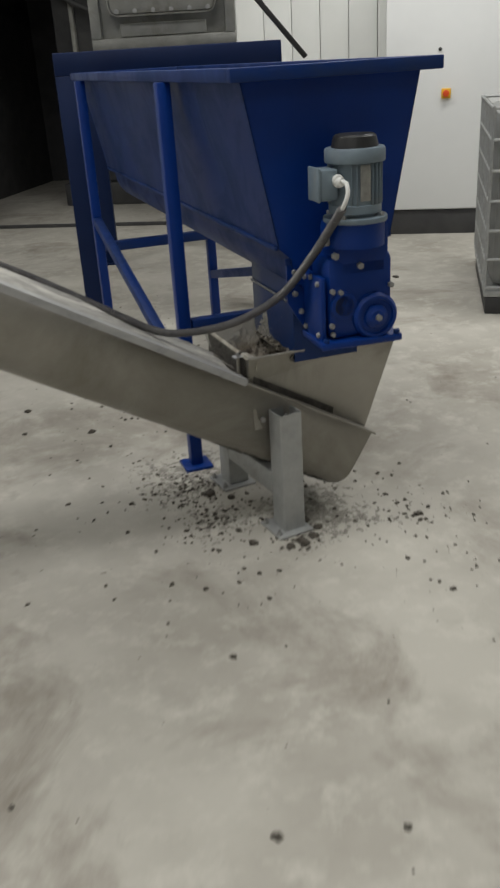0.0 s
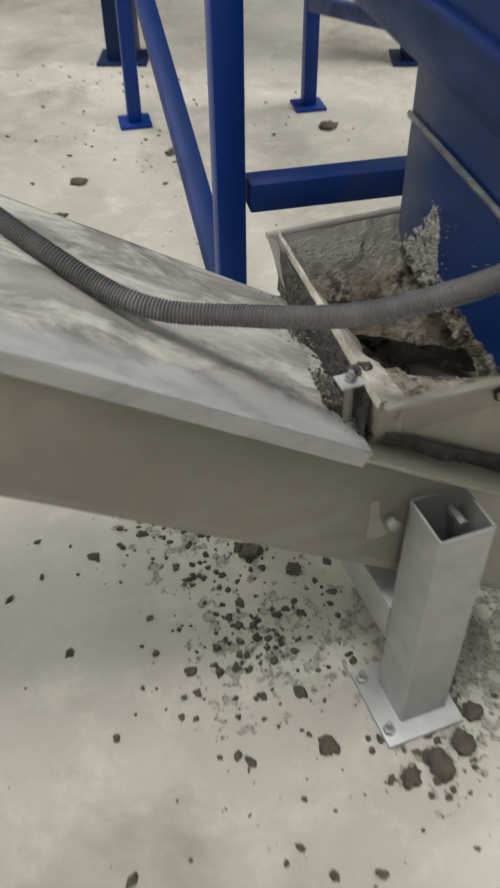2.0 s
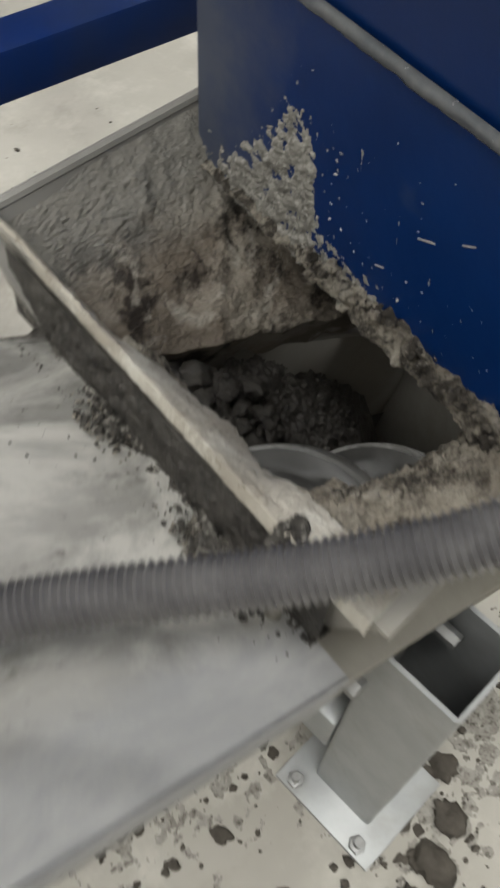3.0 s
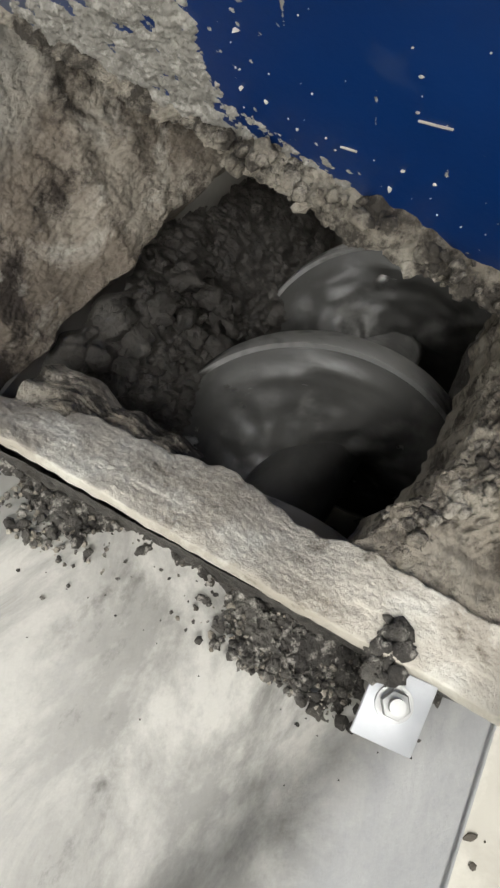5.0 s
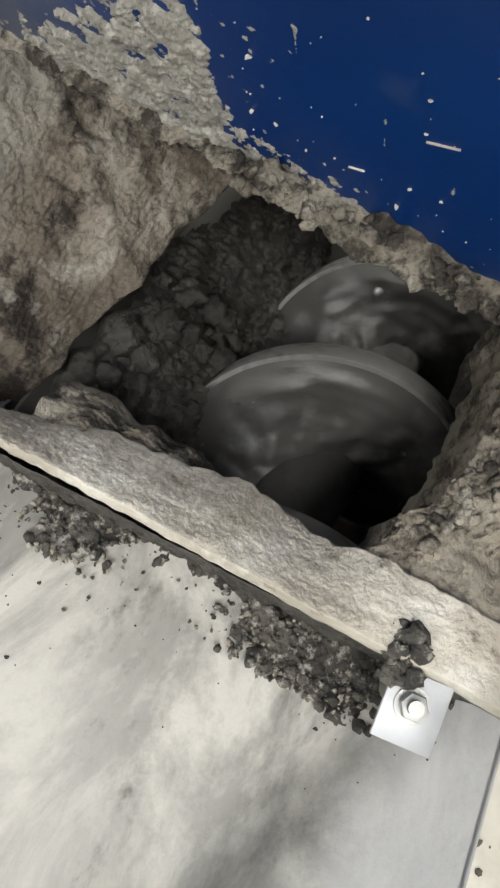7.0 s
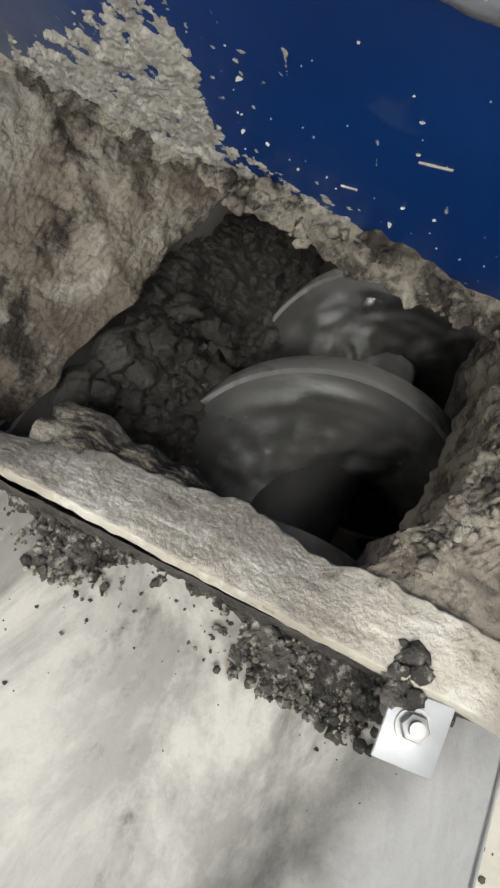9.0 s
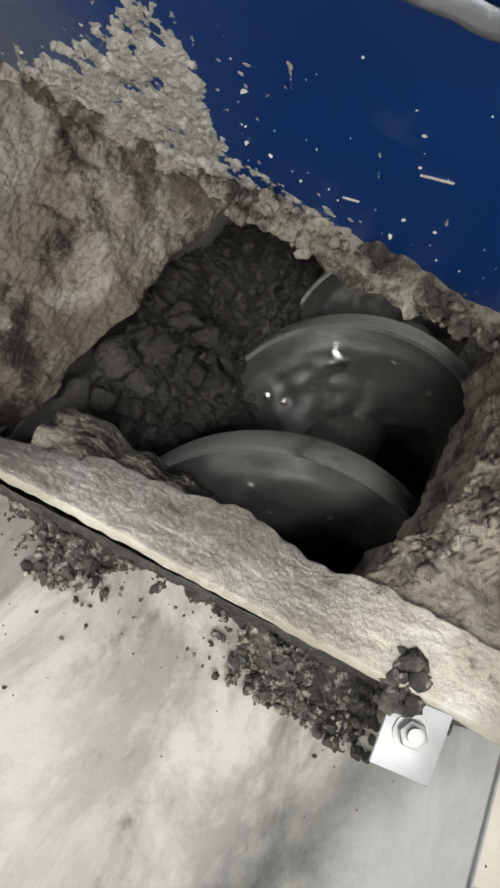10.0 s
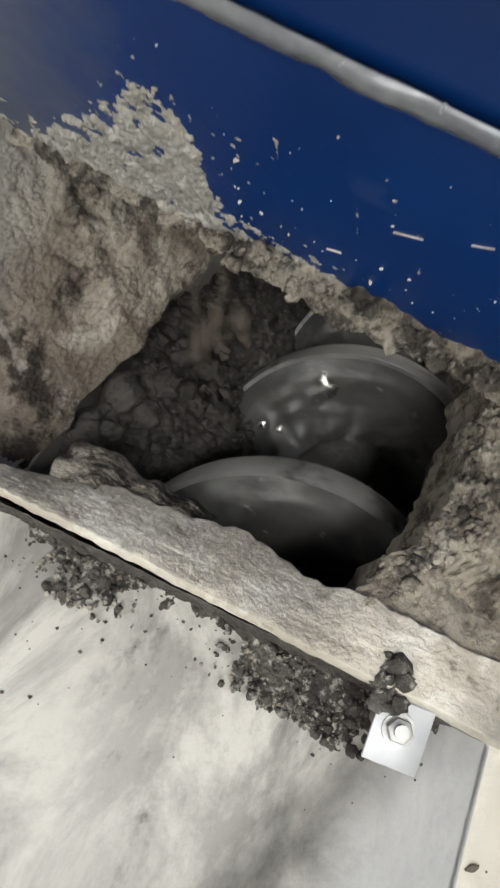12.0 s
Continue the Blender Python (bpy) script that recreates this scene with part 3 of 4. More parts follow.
# ---------- the inclined screw conveyor ----------
def conveyor():
    c = thing("screw_conveyor", "inclined stainless steel trough screw conveyor with a dusty cover", "conveyor", CONV)
    xl, xr = -1.7, 1.41
    yn, yf, cy = 2.198, 2.475, 2.335
    th = 0.003
    prof = [(yn, 0.0), (yn + 0.002, -0.10)] + [(cy - 0.134 * math.cos(math.pi * i / 12), -0.147 - 0.103 * math.sin(math.pi * i / 12)) for i in range(1, 12)] + [(yf - 0.012, -0.10), (yf, 0.0)]
    own = bmesh.new()
    ends = []
    for x in (xl, xr):
        ends.append([own.verts.new(Vector((x, y, flange_z(x))) + UPN * d) for y, d in prof])
    for i in range(len(prof) - 1):
        own.faces.new((ends[0][i], ends[1][i], ends[1][i + 1], ends[0][i + 1]))
    ob = part("trough", own, STEEL, c)
    sm = ob.modifiers.new("thickness", "SOLIDIFY")
    sm.thickness, sm.offset = th, 1
    for x in (xl, xr):
        part("end_cap", bm_sheet([Vector((x, y, flange_z(x))) + UPN * d for y, d in prof], 0.004), STEEL, c)
    for y, wide in ((2.199, 0.052), (yf + 0.012, 0.034)):
        part("flange", bm_beam(Vector((xl, y, flange_z(xl))), Vector((xr, y, flange_z(xr))), wide, 0.006, 0.0015), STEEL, c)
    # cover sheets above the inlet box
    xc = 0.948
    a, b = Vector((xl, 0, flange_z(xl))) + UPN * 0.012, Vector((xc, 0, flange_z(xc))) + UPN * 0.012
    part("cover", bm_sheet([(a.x, 2.173, a.z), (b.x, 2.173, b.z), (b.x, 2.492, b.z), (a.x, 2.492, a.z)], 0.004), COVER, c, "dusty grey cover sheet")
    for y in (2.175, 2.490):
        part("cover_lip", bm_sheet([(a.x, y, a.z), (b.x, y, b.z), Vector((b.x, y, b.z)) - UPN * 0.022, Vector((a.x, y, a.z)) - UPN * 0.022], 0.003), COVER, c)
    return c


conveyor()


def inlet_box():
    c = thing("inlet_box", "open stainless steel inlet box caked with dry mud over the screw", "inlet box")
    t = 0.004
    rl, rr, rn, rf, zt = 0.975, 1.52, 2.17, 2.56, 0.62
    bl, br, bn, bf = 0.980, 1.42, 2.215, 2.465
    zl, zr = flange_z(bl) + 0.012, flange_z(br) + 0.012
    part("left_wall", bm_sheet([(0.959, rn, zt), (0.990, rf, zt), (bl + 0.006, bf, zl), (bl - 0.012, bn, zl)], t), STEEL, c)
    part("far_wall", bm_sheet([(rl, rf, zt), (rr, rf, zt), (br, bf, zr), (bl, bf, zl)], t), GREYSHEET, c, "sloping grey sheet stained with mud")
    part("right_wall", bm_sheet([(rr, rf, zt), (rr, rn, zt - 0.02), (br, bn, zr), (br, bf, zr)], t), STEEL, c)
    part("near_wall", bm_sheet([(rr, rn, zt - 0.02), (0.962, rn, zt), (bl - 0.010, bn, zl - 0.014), (br, bn, zr - 0.014)], t), STEEL, c)
    part("rim", bm_tube([Vector((rl, rf, zt)), Vector((rr, rf, zt))], 0.005, 8), GREYSHEET, c)
    part("near_rim", bm_beam((0.960, rn, zt), (rr, rn, zt - 0.02), 0.012, 0.006, 0.0015), STEEL, c)

    # mud skin on the far sheet: thin and patchy above, swelling to an overhanging lip above the screw
    nf = Vector((0, -0.66, 0.75))

    def far_skin(u, v):
        x = rl + 0.004 + (rr - rl - 0.10) * u
        lip_z = 0.508 - 0.29 * (x - 1.02) + 0.005 * noise.noise(Vector((x * 45, 1.0, 0)))
        w = min(1.0, v / 0.86)
        z = (zt - 0.003) + (lip_z - zt + 0.003) * w
        y = rf - 0.004 - (zt - z) * 0.80
        k = noise.noise(Vector((x * 17, z * 17, 7.0)))
        clean = max(0.0, min(1.0, (1.10 - x) / 0.06)) * max(0.0, min(1.0, (z - 0.535) / 0.03))
        swell = 0.012 * max(0.0, min(1.0, (w - 0.45) / 0.45)) ** 1.5 * (0.8 + 0.7 * k)
        ridge = 0.005 * math.exp(-((x - 1.127 - 0.8 * (z - 0.517)) / 0.010) ** 2) * (z < 0.545)
        pits = 0.010 * max(0.0, noise.noise(Vector((x * 42, z * 42, 2.0)))) * (1 - clean)
        off = 0.0015 + swell + ridge + pits - 0.006 * clean
        if v > 0.86:
            b = (v - 0.86) / 0.14
            off -= 0.040 * b ** 0.8
            y, z = y - 0.004 * b, z - 0.020 * b
        return Vector((x, y, z)) + nf * off
    part("mud_skin", rough_patch(far_skin, 300, 210, 0.0019, 105, 5.0, nf, 1.2), FARWALL, c, "brown and grey mud skin", smooth=True)

    # thick crust on top of the left wall: a chipped outer face, a top sloping inwards and a scalloped inner edge
    def crust(u, v):
        y = rn + 0.005 + (rf - rn - 0.005) * u
        out = 0.9775 - 0.094 * (2.42 - y) + 0.0012 * noise.noise(Vector((y * 34, 9, 0))) + 0.0006 * noise.noise(Vector((y * 160, 9, 3)))
        wide = float(np.interp(y, (2.17, 2.265, 2.28, 2.30, 2.324, 2.362, 2.40, 2.43, 2.46, 2.56), (0.034, 0.034, 0.0315, 0.033, 0.037, 0.030, 0.027, 0.019, 0.009, 0.007)))
        wide *= 1 + 0.05 * noise.noise(Vector((y * 40, 1.5, 0))) + 0.05 * noise.noise(Vector((y * 130, 3.5, 0)))
        a = min(1.0, v / 0.16)
        b = max(0.0, min(1.0, (v - 0.16) / 0.64))
        d = max(0.0, (v - 0.80) / 0.20)
        chip = 0.0014 * max(0.0, noise.noise(Vector((y * 90, 4.0, v * 4)))) * (v < 0.4)
        steep = float(np.interp(y, (2.20, 2.25, 2.30, 2.43, 2.46), (0.008, 0.014, 0.036, 0.036, 0.010)))
        z = zt - 0.006 + 0.011 * a ** 0.6 - chip - steep * b ** 1.25 - (0.045 if y < 2.43 else 0.010) * d ** 1.4
        return (out + 0.003 * a + (wide * (1 + 1.6 * steep) - 0.003) * b - 0.003 * d, y, z)
    part("mud_crust", rough_patch(crust, 380, 70, 0.0006, 170, 2.0, Vector((0.4, 0, 0.9)), 1.0), CRUST, c, "thick dry mud crust along the edge", smooth=True)

    # mud up the left wall's outside, its dark colour also standing for shade
    def outer_skin(u, v):
        y = 2.20 + 0.33 * u
        x = 0.959 + 0.031 * (y - rn) / (rf - rn) - 0.0035
        return (x - 0.004 * (1 - v), y, deck_z(x, y) + 0.008 + (zt - 0.014 - deck_z(x, y)) * v)
    part("mud_skin", rough_patch(outer_skin, 150, 40, 0.003, 90, 4.0, Vector((-1, 0, 0)), 0.9), MUD, c, "mud on the outside of the wall, with shade put into its dark colour", smooth=True)

    # crust down the near wall, with a dark hollow behind its broken edge
    def near_skin(u, v):
        x = 0.978 + 0.40 * u
        edge = float(np.interp(x, (0.978, 1.0, 1.020, 1.032, 1.07, 1.2, 1.4), (2.272, 2.266, 2.259, 2.243, 2.234, 2.226, 2.220)))
        edge += 0.005 * noise.noise(Vector((x * 60, 3.3, 0))) + 0.003 * noise.noise(Vector((x * 170, 1.3, 0)))
        a = min(1.0, v / 0.76)
        b = max(0.0, (v - 0.76) / 0.24)
        y = rn + 0.008 + (edge - rn - 0.008) * a + 0.004 * b
        hollow = 0.013 * math.exp(-((x - 1.016 - 0.5 * (y - 2.212)) / 0.013) ** 2 - ((y - 2.212) / 0.016) ** 2)
        z = zt - 0.004 - 0.030 * u - (0.012 + 0.08 * u) * a ** 1.3 - hollow - 0.10 * b ** 1.2
        return (x, y, z)
    part("mud_crust", rough_patch(near_skin, 260, 110, 0.0042, 105, 8.0, Vector((0.0, 0.35, 0.93)), 1.2), NEARMUD, c, "crumbling mud crust on the near wall", smooth=True)

    def edge_crumb(rng):
        x = 0.998 + 0.034 * rng.random() + 0.05 * rng.random() ** 3
        edge = float(np.interp(x, (0.978, 1.0, 1.020, 1.032, 1.07), (2.268, 2.262, 2.256, 2.240, 2.231)))
        k = rng.random() ** 1.5
        return (x, edge - 0.016 * k, zt - 0.016 - 0.012 * (1 - k) - 0.17 * (x - 0.998))
    me = crumbs(170, edge_crumb, (0.0007, 0.0040), 27, 0.8, 2)
    me.materials.append(LIPMUD)
    ob = new("broken_crust", me)
    ob.parent = c
    ob["label"], ob["kind"] = "pale crumbs along the broken mud edge", "stuff"

    def near_low(u, v):
        x = 0.985 + 0.30 * u
        return (x, bn - 0.012 + 0.016 * v + 0.006 * noise.noise(Vector((x * 20, v * 3, 1))), flange_z(x) + 0.03 - 0.17 * v)
    part("damp_skin", rough_patch(near_low, 120, 60, 0.005, 60, 6.0, Vector((0, 0.9, 0.4)), 0.9), MUD, c, "dark damp mud on the trough wall", smooth=True)
    return c


inlet_box()


def loose_mud():
    def bed(u, v):
        x = 0.985 + 0.42 * u
        a = math.pi * v
        p = Vector((x, 2.3315 - 0.124 * math.cos(a), flange_z(x))) - UPN * (0.125 + 0.128 * math.sin(a))
        return p
    solo("mud_bed", rough_patch(bed, 110, 60, 0.006, 45, 9.0, Vector((0, 0, 1)), 0.9), MUD, "dark wet mud lining the trough under the screw", "mud", "stuff", m=CONV, smooth=True)

    # heap of damp mud beside the screw, in lumps as big as a thumb
    def heap(u, v):
        x = 0.985 + 0.34 * u
        lip_z = 0.508 - 0.29 * (x - 1.02)
        top_z = lip_z - 0.010 - 0.55 * max(0.0, x - 1.085)
        y = 2.462 + 0.20 * max(0.0, x - 1.085) - 0.26 * (x - 1.02) * 0.5 - 0.100 * v - 0.012 * noise.noise(Vector((x * 18, 2, 0)))
        lump = 0.016 * noise.noise(Vector((x * 32, v * 3.2, 1))) + 0.010 * noise.noise(Vector((x * 70, v * 7, 4)))
        return (x, y + 0.5 * lump, top_z - 0.012 * math.exp(-(v / 0.08) ** 2) - 0.15 * v ** 1.5 + lump)
    solo("mud_heap", rough_patch(heap, 240, 100, 0.0060, 55, 4.0, Vector((0, -0.7, 0.7)), 0.9), MUD, "dark damp mud heaped beside the screw", "mud", "stuff", smooth=True)

    def heap_crumb(rng):
        x = 0.995 + 0.14 * rng.random()
        k = rng.random()
        return (x, 2.452 - 0.13 * (x - 1.02) - 0.080 * k, 0.508 - 0.29 * (x - 1.02) - 0.016 - 0.55 * max(0.0, x - 1.085) - 0.13 * k ** 1.5)
    stuff("mud_clods", crumbs(120, heap_crumb, (0.002, 0.011), 21, 0.9, 3), MUD, "dark damp clods heaped inside the box", "mud")

    # a ragged ledge of drier mud inside the left wall
    def ledge(u, v):
        y = 2.345 + 0.085 * u
        x = 0.998 + 0.030 * v * (0.5 + 0.5 * u) + 0.005 * noise.noise(Vector((y * 60, 2.0, 0)))
        return (x, y, 0.594 - 0.030 * v - 0.05 * max(0.0, v - 0.75) + 0.006 * noise.noise(Vector((y * 80, v * 4, 0))))
    solo("mud_ledge", rough_patch(ledge, 70, 40, 0.005, 110, 3.0, Vector((0, 0, 1)), 0.9), LIPMUD, "ragged ledge of drying mud inside the box", "mud", "stuff", smooth=True)

    # clods in the gap between cover and box

    def gap_edge(y):
        return 0.9775 - 0.094 * (2.42 - y)

    def gap_at(u, v):
        y = 2.20 + 0.30 * u
        x = gap_edge(y) - 0.070 + 0.074 * v
        return Vector((x, y, deck_z(x, y))) + UPN * 0.0122

    def gap_bias(u, v):
        y = 2.20 + 0.30 * u
        reach = 0.013 + 0.017 * math.exp(-((y - 2.395) / 0.022) ** 4) + 0.026 * math.exp(-((y - 2.270) / 0.036) ** 4)
        return max(-1.3, min(0.9, (reach - 0.070 + 0.074 * v) / 0.010))
    solo("gap_mud", mud_film(gap_at, UPN, 320, 90, 0.0060, 75, gap_bias, 2.0), GAPMUD, "gritty mud packed between cover and box, the gap's shade put into its colour", "mud", "stuff", smooth=True)

    def gap(rng):
        y = rng.gauss(2.275, 0.020) if rng.random() < 0.70 else rng.gauss(2.395, 0.013)
        x = gap_edge(y) - 0.006 - 0.028 * rng.random()
        return (x, y, deck_z(x, y) + 0.019)
    stuff("gap_clods", crumbs(420, gap, (0.0006, 0.0030), 23, 0.8, 2), GAPMUD, "dark gritty clods on the cover edge", "mud")
    stuff("gap_grit", crumbs(420, gap, (0.0004, 0.0018), 29, 0.8, 1), LIPMUD, "pale grit strewn over the dark mud", "mud")

    def edge(rng):
        y = 2.20 + 0.29 * rng.random()
        x = 0.955 - 0.06 * rng.random() ** 3
        return (x, y, deck_z(x, y) + 0.0145)
    stuff("cover_crumbs", crumbs(120, edge, (0.0004, 0.0013), 24, 0.5), GAPMUD, "fine dark crumbs on the cover sheet", "mud")


loose_mud()


def clamp():
    c = thing("clamp_plate", "small bright zinc clamp plate with a bolt on the box edge", "clamp", Matrix.Translation((0.9455, 2.229, 0.617)))
    part("plate", bm_box((0.029, 0.025, 0.003), (0, 0, 0), 0.0006), CLIPM, c)
    part("washer", bm_cyl((0.002, 0.001, 0.0015), (0.002, 0.001, 0.0032), 0.0075, seg=24), ZINC, c)
    part("nut", bm_cyl((0.002, 0.001, 0.0032), (0.002, 0.001, 0.0085), 0.0058, seg=6, bevel=0.0006), ZINC, c)
    part("bolt", bm_cyl((0.002, 0.001, -0.05), (0.002, 0.001, 0.0125), 0.0032, seg=14), ZINC, c)
    part("spacer", bm_cyl((0.002, 0.001, -0.058), (0.002, 0.001, -0.0015), 0.006, seg=14), STEEL, c)
    def dab(rng):
        return (0.008 + 0.022 * rng.random(), 0.004 + 0.014 * rng.random(), 0.003 + 0.005 * rng.random())
    me = crumbs(60, dab, (0.001, 0.005), 31, 0.7, 2)
    me.materials.append(GAPMUD)
    ob = new("mud_dab", me)
    ob.parent = c
    ob["label"] = "dark mud stuck on the nut"


clamp()


def bm_square_tube(a, b, w, t=0.004):
    """An open square tube with real walls from a to b."""
    own = bmesh.new()
    m, length = along(a, b)
    loops = []
    for z in (-length / 2, length / 2):
        for h in (w / 2, w / 2 - t):
            loops.append([own.verts.new((x * h, y * h, z)) for x, y in ((-1, -1), (1, -1), (1, 1), (-1, 1))])
    lo, li, uo, ui = loops
    for i in range(4):
        j = (i + 1) % 4
        own.faces.new((lo[i], lo[j], uo[j], uo[i]))
        own.faces.new((li[j], li[i], ui[i], ui[j]))
        own.faces.new((uo[i], uo[j], ui[j], ui[i]))
        own.faces.new((lo[j], lo[i], li[i], li[j]))
    bmesh.ops.bevel(own, geom=[e for e in own.edges if abs((e.verts[0].co - e.verts[1].co).z) > length * 0.9 and max(abs(e.verts[0].co.x), abs(e.verts[0].co.y)) > w / 2 - 0.001], offset=0.005, segments=3, affect="EDGES", profile=0.5)
    bmesh.ops.transform(own, matrix=m, verts=own.verts)
    return own


def post():
    p = thing("support_post", "grey square steel tube support stand with bolted foot plates", "post", Matrix.Translation((1.065, 2.150, 0)))
    h, w = 0.43, 0.08
    part("upright", bm_square_tube((0, 0, 0.008), (0, 0, h), w), GALV, p)
    part("upright", bm_square_tube((0, 0.42, 0.008), (0, 0.42, h), w), GALV, p)
    part("cross_tube", bm_beam((0, 0.041, 0.16), (0, 0.379, 0.16), 0.08, 0.08, 0.005), GALV, p)
    for y, dx in ((0.0, -0.01), (0.42, -0.01)):
        fp = part("foot_plate", bm_box((0.13, 0.14, 0.008), (dx, y + 0.0, 0.004), 0.0015), GALV, p)
        for x, yy in ((-0.058, -0.045), (-0.058, 0.05)):
            b = bm_cyl((dx + x + 0.005, y + yy, 0.008), (dx + x + 0.005, y + yy, 0.016), 0.010, seg=6, bevel=0.001)
            bm_cyl((dx + x + 0.005, y + yy, 0.016), (dx + x + 0.005, y + yy, 0.028), 0.005, seg=12, bm=b)
            part("anchor_bolt", b, ZINC, fp)
    ear = part("bracket", bm_sheet([(-0.09, 0.046, 0.44), (-0.09, 0.046, 0.365), (0.035, 0.046, 0.365), (0.035, 0.046, 0.42)], 0.006), STEEL, p, "bolted bracket ear")
    part("bracket_bolt", bm_cyl((-0.062, 0.040, 0.40), (-0.062, 0.028, 0.40), 0.0095, seg=6, bevel=0.001), ZINC, ear)
    part("bracket_bolt", bm_cyl((0.022, 0.034, 0.40), (0.022, 0.0, 0.40), 0.007, seg=6, bevel=0.001), ZINC, ear)
    part("gusset", bm_sheet([(-0.045, 0.05, 0.37), (0.03, 0.05, 0.37), (0.03, 0.05, 0.29), (-0.0, 0.05, 0.29)], 0.006), STEEL, p)
    return p


post()


def gear_motor():
    g = thing("gear_motor", "blue shaft mounted gearbox with a grey upright electric motor", "motor", Matrix.Translation((1.198, 1.935, 0)) @ Matrix.Rotation(HR - 0.05, 4, "Z"))
    # gearbox: stepped casting
    case = bm_box((0.20, 0.15, 0.24), (0.005, 0.045, 0.835), 0.022)
    bm_box((0.165, 0.14, 0.16), (0.012, 0.04, 0.965), 0.02, bm=case)
    bm_cyl((0.0, 0.0, 0.98), (0.0, 0.0, 1.047), 0.082, seg=40, bm=case)
    part("gear_case", case, BLUE, g, "blue cast gearbox housing")
    fl = part("foot_flange", bm_box((0.25, 0.18, 0.022), (0.0, 0.035, 0.705), 0.005), BLUE, g)
    # big plate towards the hopper
    plate = [(-0.165, 0.126, 0.92), (-0.165, 0.126, 0.80), (-0.10, 0.126, 0.69), (0.10, 0.126, 0.69), (0.16, 0.126, 0.78), (0.16, 0.126, 0.92)]
    mp = part("mount_plate", bm_sheet(plate, 0.014), BLUE, g)
    part("plate_edge", bm_beam((-0.17, 0.13, 0.923), (-0.09, 0.13, 0.923), 0.012, 0.02, 0.002), BLUE_DUSTY, g)
    side = part("side_cover", bm_box((0.016, 0.15, 0.20), (-0.108, 0.05, 0.80), 0.006), BLUE, g)
    for x, z in ((-0.148, 0.895), (-0.148, 0.83), (-0.13, 0.775), (-0.10, 0.73), (0.135, 0.87), (0.135, 0.80)):
        part("plate_bolt", bm_cyl((x, 0.113, z), (x, 0.10, z), 0.0085, seg=6, bevel=0.001), ZINC, mp)
    for y, z in ((-0.005, 0.88), (-0.005, 0.73), (0.10, 0.88), (0.10, 0.73), (0.05, 0.89)):
        part("cover_bolt", bm_cyl((-0.114, y, z), (-0.125, y, z), 0.008, seg=6, bevel=0.001), ZINC, side)
    # output shaft, bored cover
    c = bm_lathe([(0.068, 0.0), (0.068, 0.012), (0.060, 0.022), (0.052, 0.022), (0.050, 0.014), (0.036, 0.014), (0.034, 0.022), (0.024, 0.026), (0.020, 0.030), (0.006, 0.032)], 40,
                 m=Matrix.Translation((0.045, -0.028, 0.775)) @ Matrix.Rotation(radians(90), 4, "X"))
    part("bearing_cover", c, BLUE, g, "ringed blue bearing cover")
    part("shaft_bolt", bm_cyl((0.045, -0.055, 0.775), (0.045, -0.070, 0.775), 0.010, seg=6, bevel=0.001), ZINC, g, "bright shaft bolt")
    part("breather_bore", bm_cyl((-0.05, -0.028, 0.815), (-0.05, -0.040, 0.815), 0.032, seg=32, bevel=0.003), BLACK, g, "black round plug")
    ring = bm_lathe([(0.040, 0.0), (0.040, 0.010), (0.033, 0.012)], 32, m=Matrix.Translation((-0.05, -0.028, 0.815)) @ Matrix.Rotation(radians(90), 4, "X"))
    part("plug_ring", ring, BLUE, g)
    for x, z, r in ((0.0, 0.925, 0.010), (-0.085, 0.86, 0.008), (-0.088, 0.76, 0.008), (-0.085, 0.735, 0.007), (0.095, 0.86, 0.009), (-0.075, 0.96, 0.011), (-0.06, 0.855, 0.008)):
        part("case_bolt", bm_cyl((x, -0.028, z), (x, -0.042, z), r, seg=6, bevel=0.001), ZINC, g)
    part("lifting_eye", bm_cyl((-0.088, 0.0, 0.985), (-0.088, 0.0, 1.005), 0.014, seg=16, bevel=0.003), ZINC, g)
    for y in (-0.045, 0.115):
        for x in (-0.11, 0.11):
            part("foot_bolt", bm_cyl((x, y, 0.716), (x, y, 0.728), 0.009, seg=6, bevel=0.001), BLUE_DUSTY, fl)
    # motor
    part("motor_flange", bm_cyl((0, 0, 1.047), (0, 0, 1.063), 0.108, seg=48, bevel=0.003), MOTOR, g, "pale grey motor flange")
    part("lower_shield", bm_lathe([(0.070, 1.063), (0.070, 1.07), (0.088, 1.075), (0.088, 1.098), (0.082, 1.10)], 40), MOTOR, g)
    core = bm_cyl((0, 0, 1.098), (0, 0, 1.235), 0.080, seg=48)
    part("motor_body", core, MOTOR, g, "ribbed grey motor body")
    fin = mesh_of("cooling_fin", bm_box((0.014, 0.0028, 0.135), (0.084, 0, 1.167), 0.0008), MOTOR)
    for k in range(30):
        a = math.radians(k * 12)
        if 2.75 < a < 4.0 or 4.42 < a < 4.95:
            continue
        f = new("cooling_fin", fin)
        f.parent = g
        f.rotation_euler = (0, 0, a)
    part("name_plate", bm_box((0.036, 0.003, 0.105), (0.002, -0.083, 1.165), 0.001), PLATE, g, "worn metal rating plate")
    part("fan_cowl", bm_lathe([(0.098, 1.222), (0.100, 1.226), (0.100, 1.256), (0.096, 1.263), (0.080, 1.264)], 48), MOTOR, g, "grey fan cowl")
    part("fan_cap", bm_lathe([(0.078, 1.262), (0.076, 1.272), (0.070, 1.294), (0.062, 1.300), (0.01, 1.301)], 48), BLACK, g, "black fan grille cap")
    for k in range(4):
        a = math.radians(45 + 90 * k)
        part("flange_bolt", bm_cyl((0.096 * math.cos(a), 0.096 * math.sin(a), 1.063), (0.096 * math.cos(a), 0.096 * math.sin(a), 1.074), 0.008, seg=6, bevel=0.001), ZINC, g)
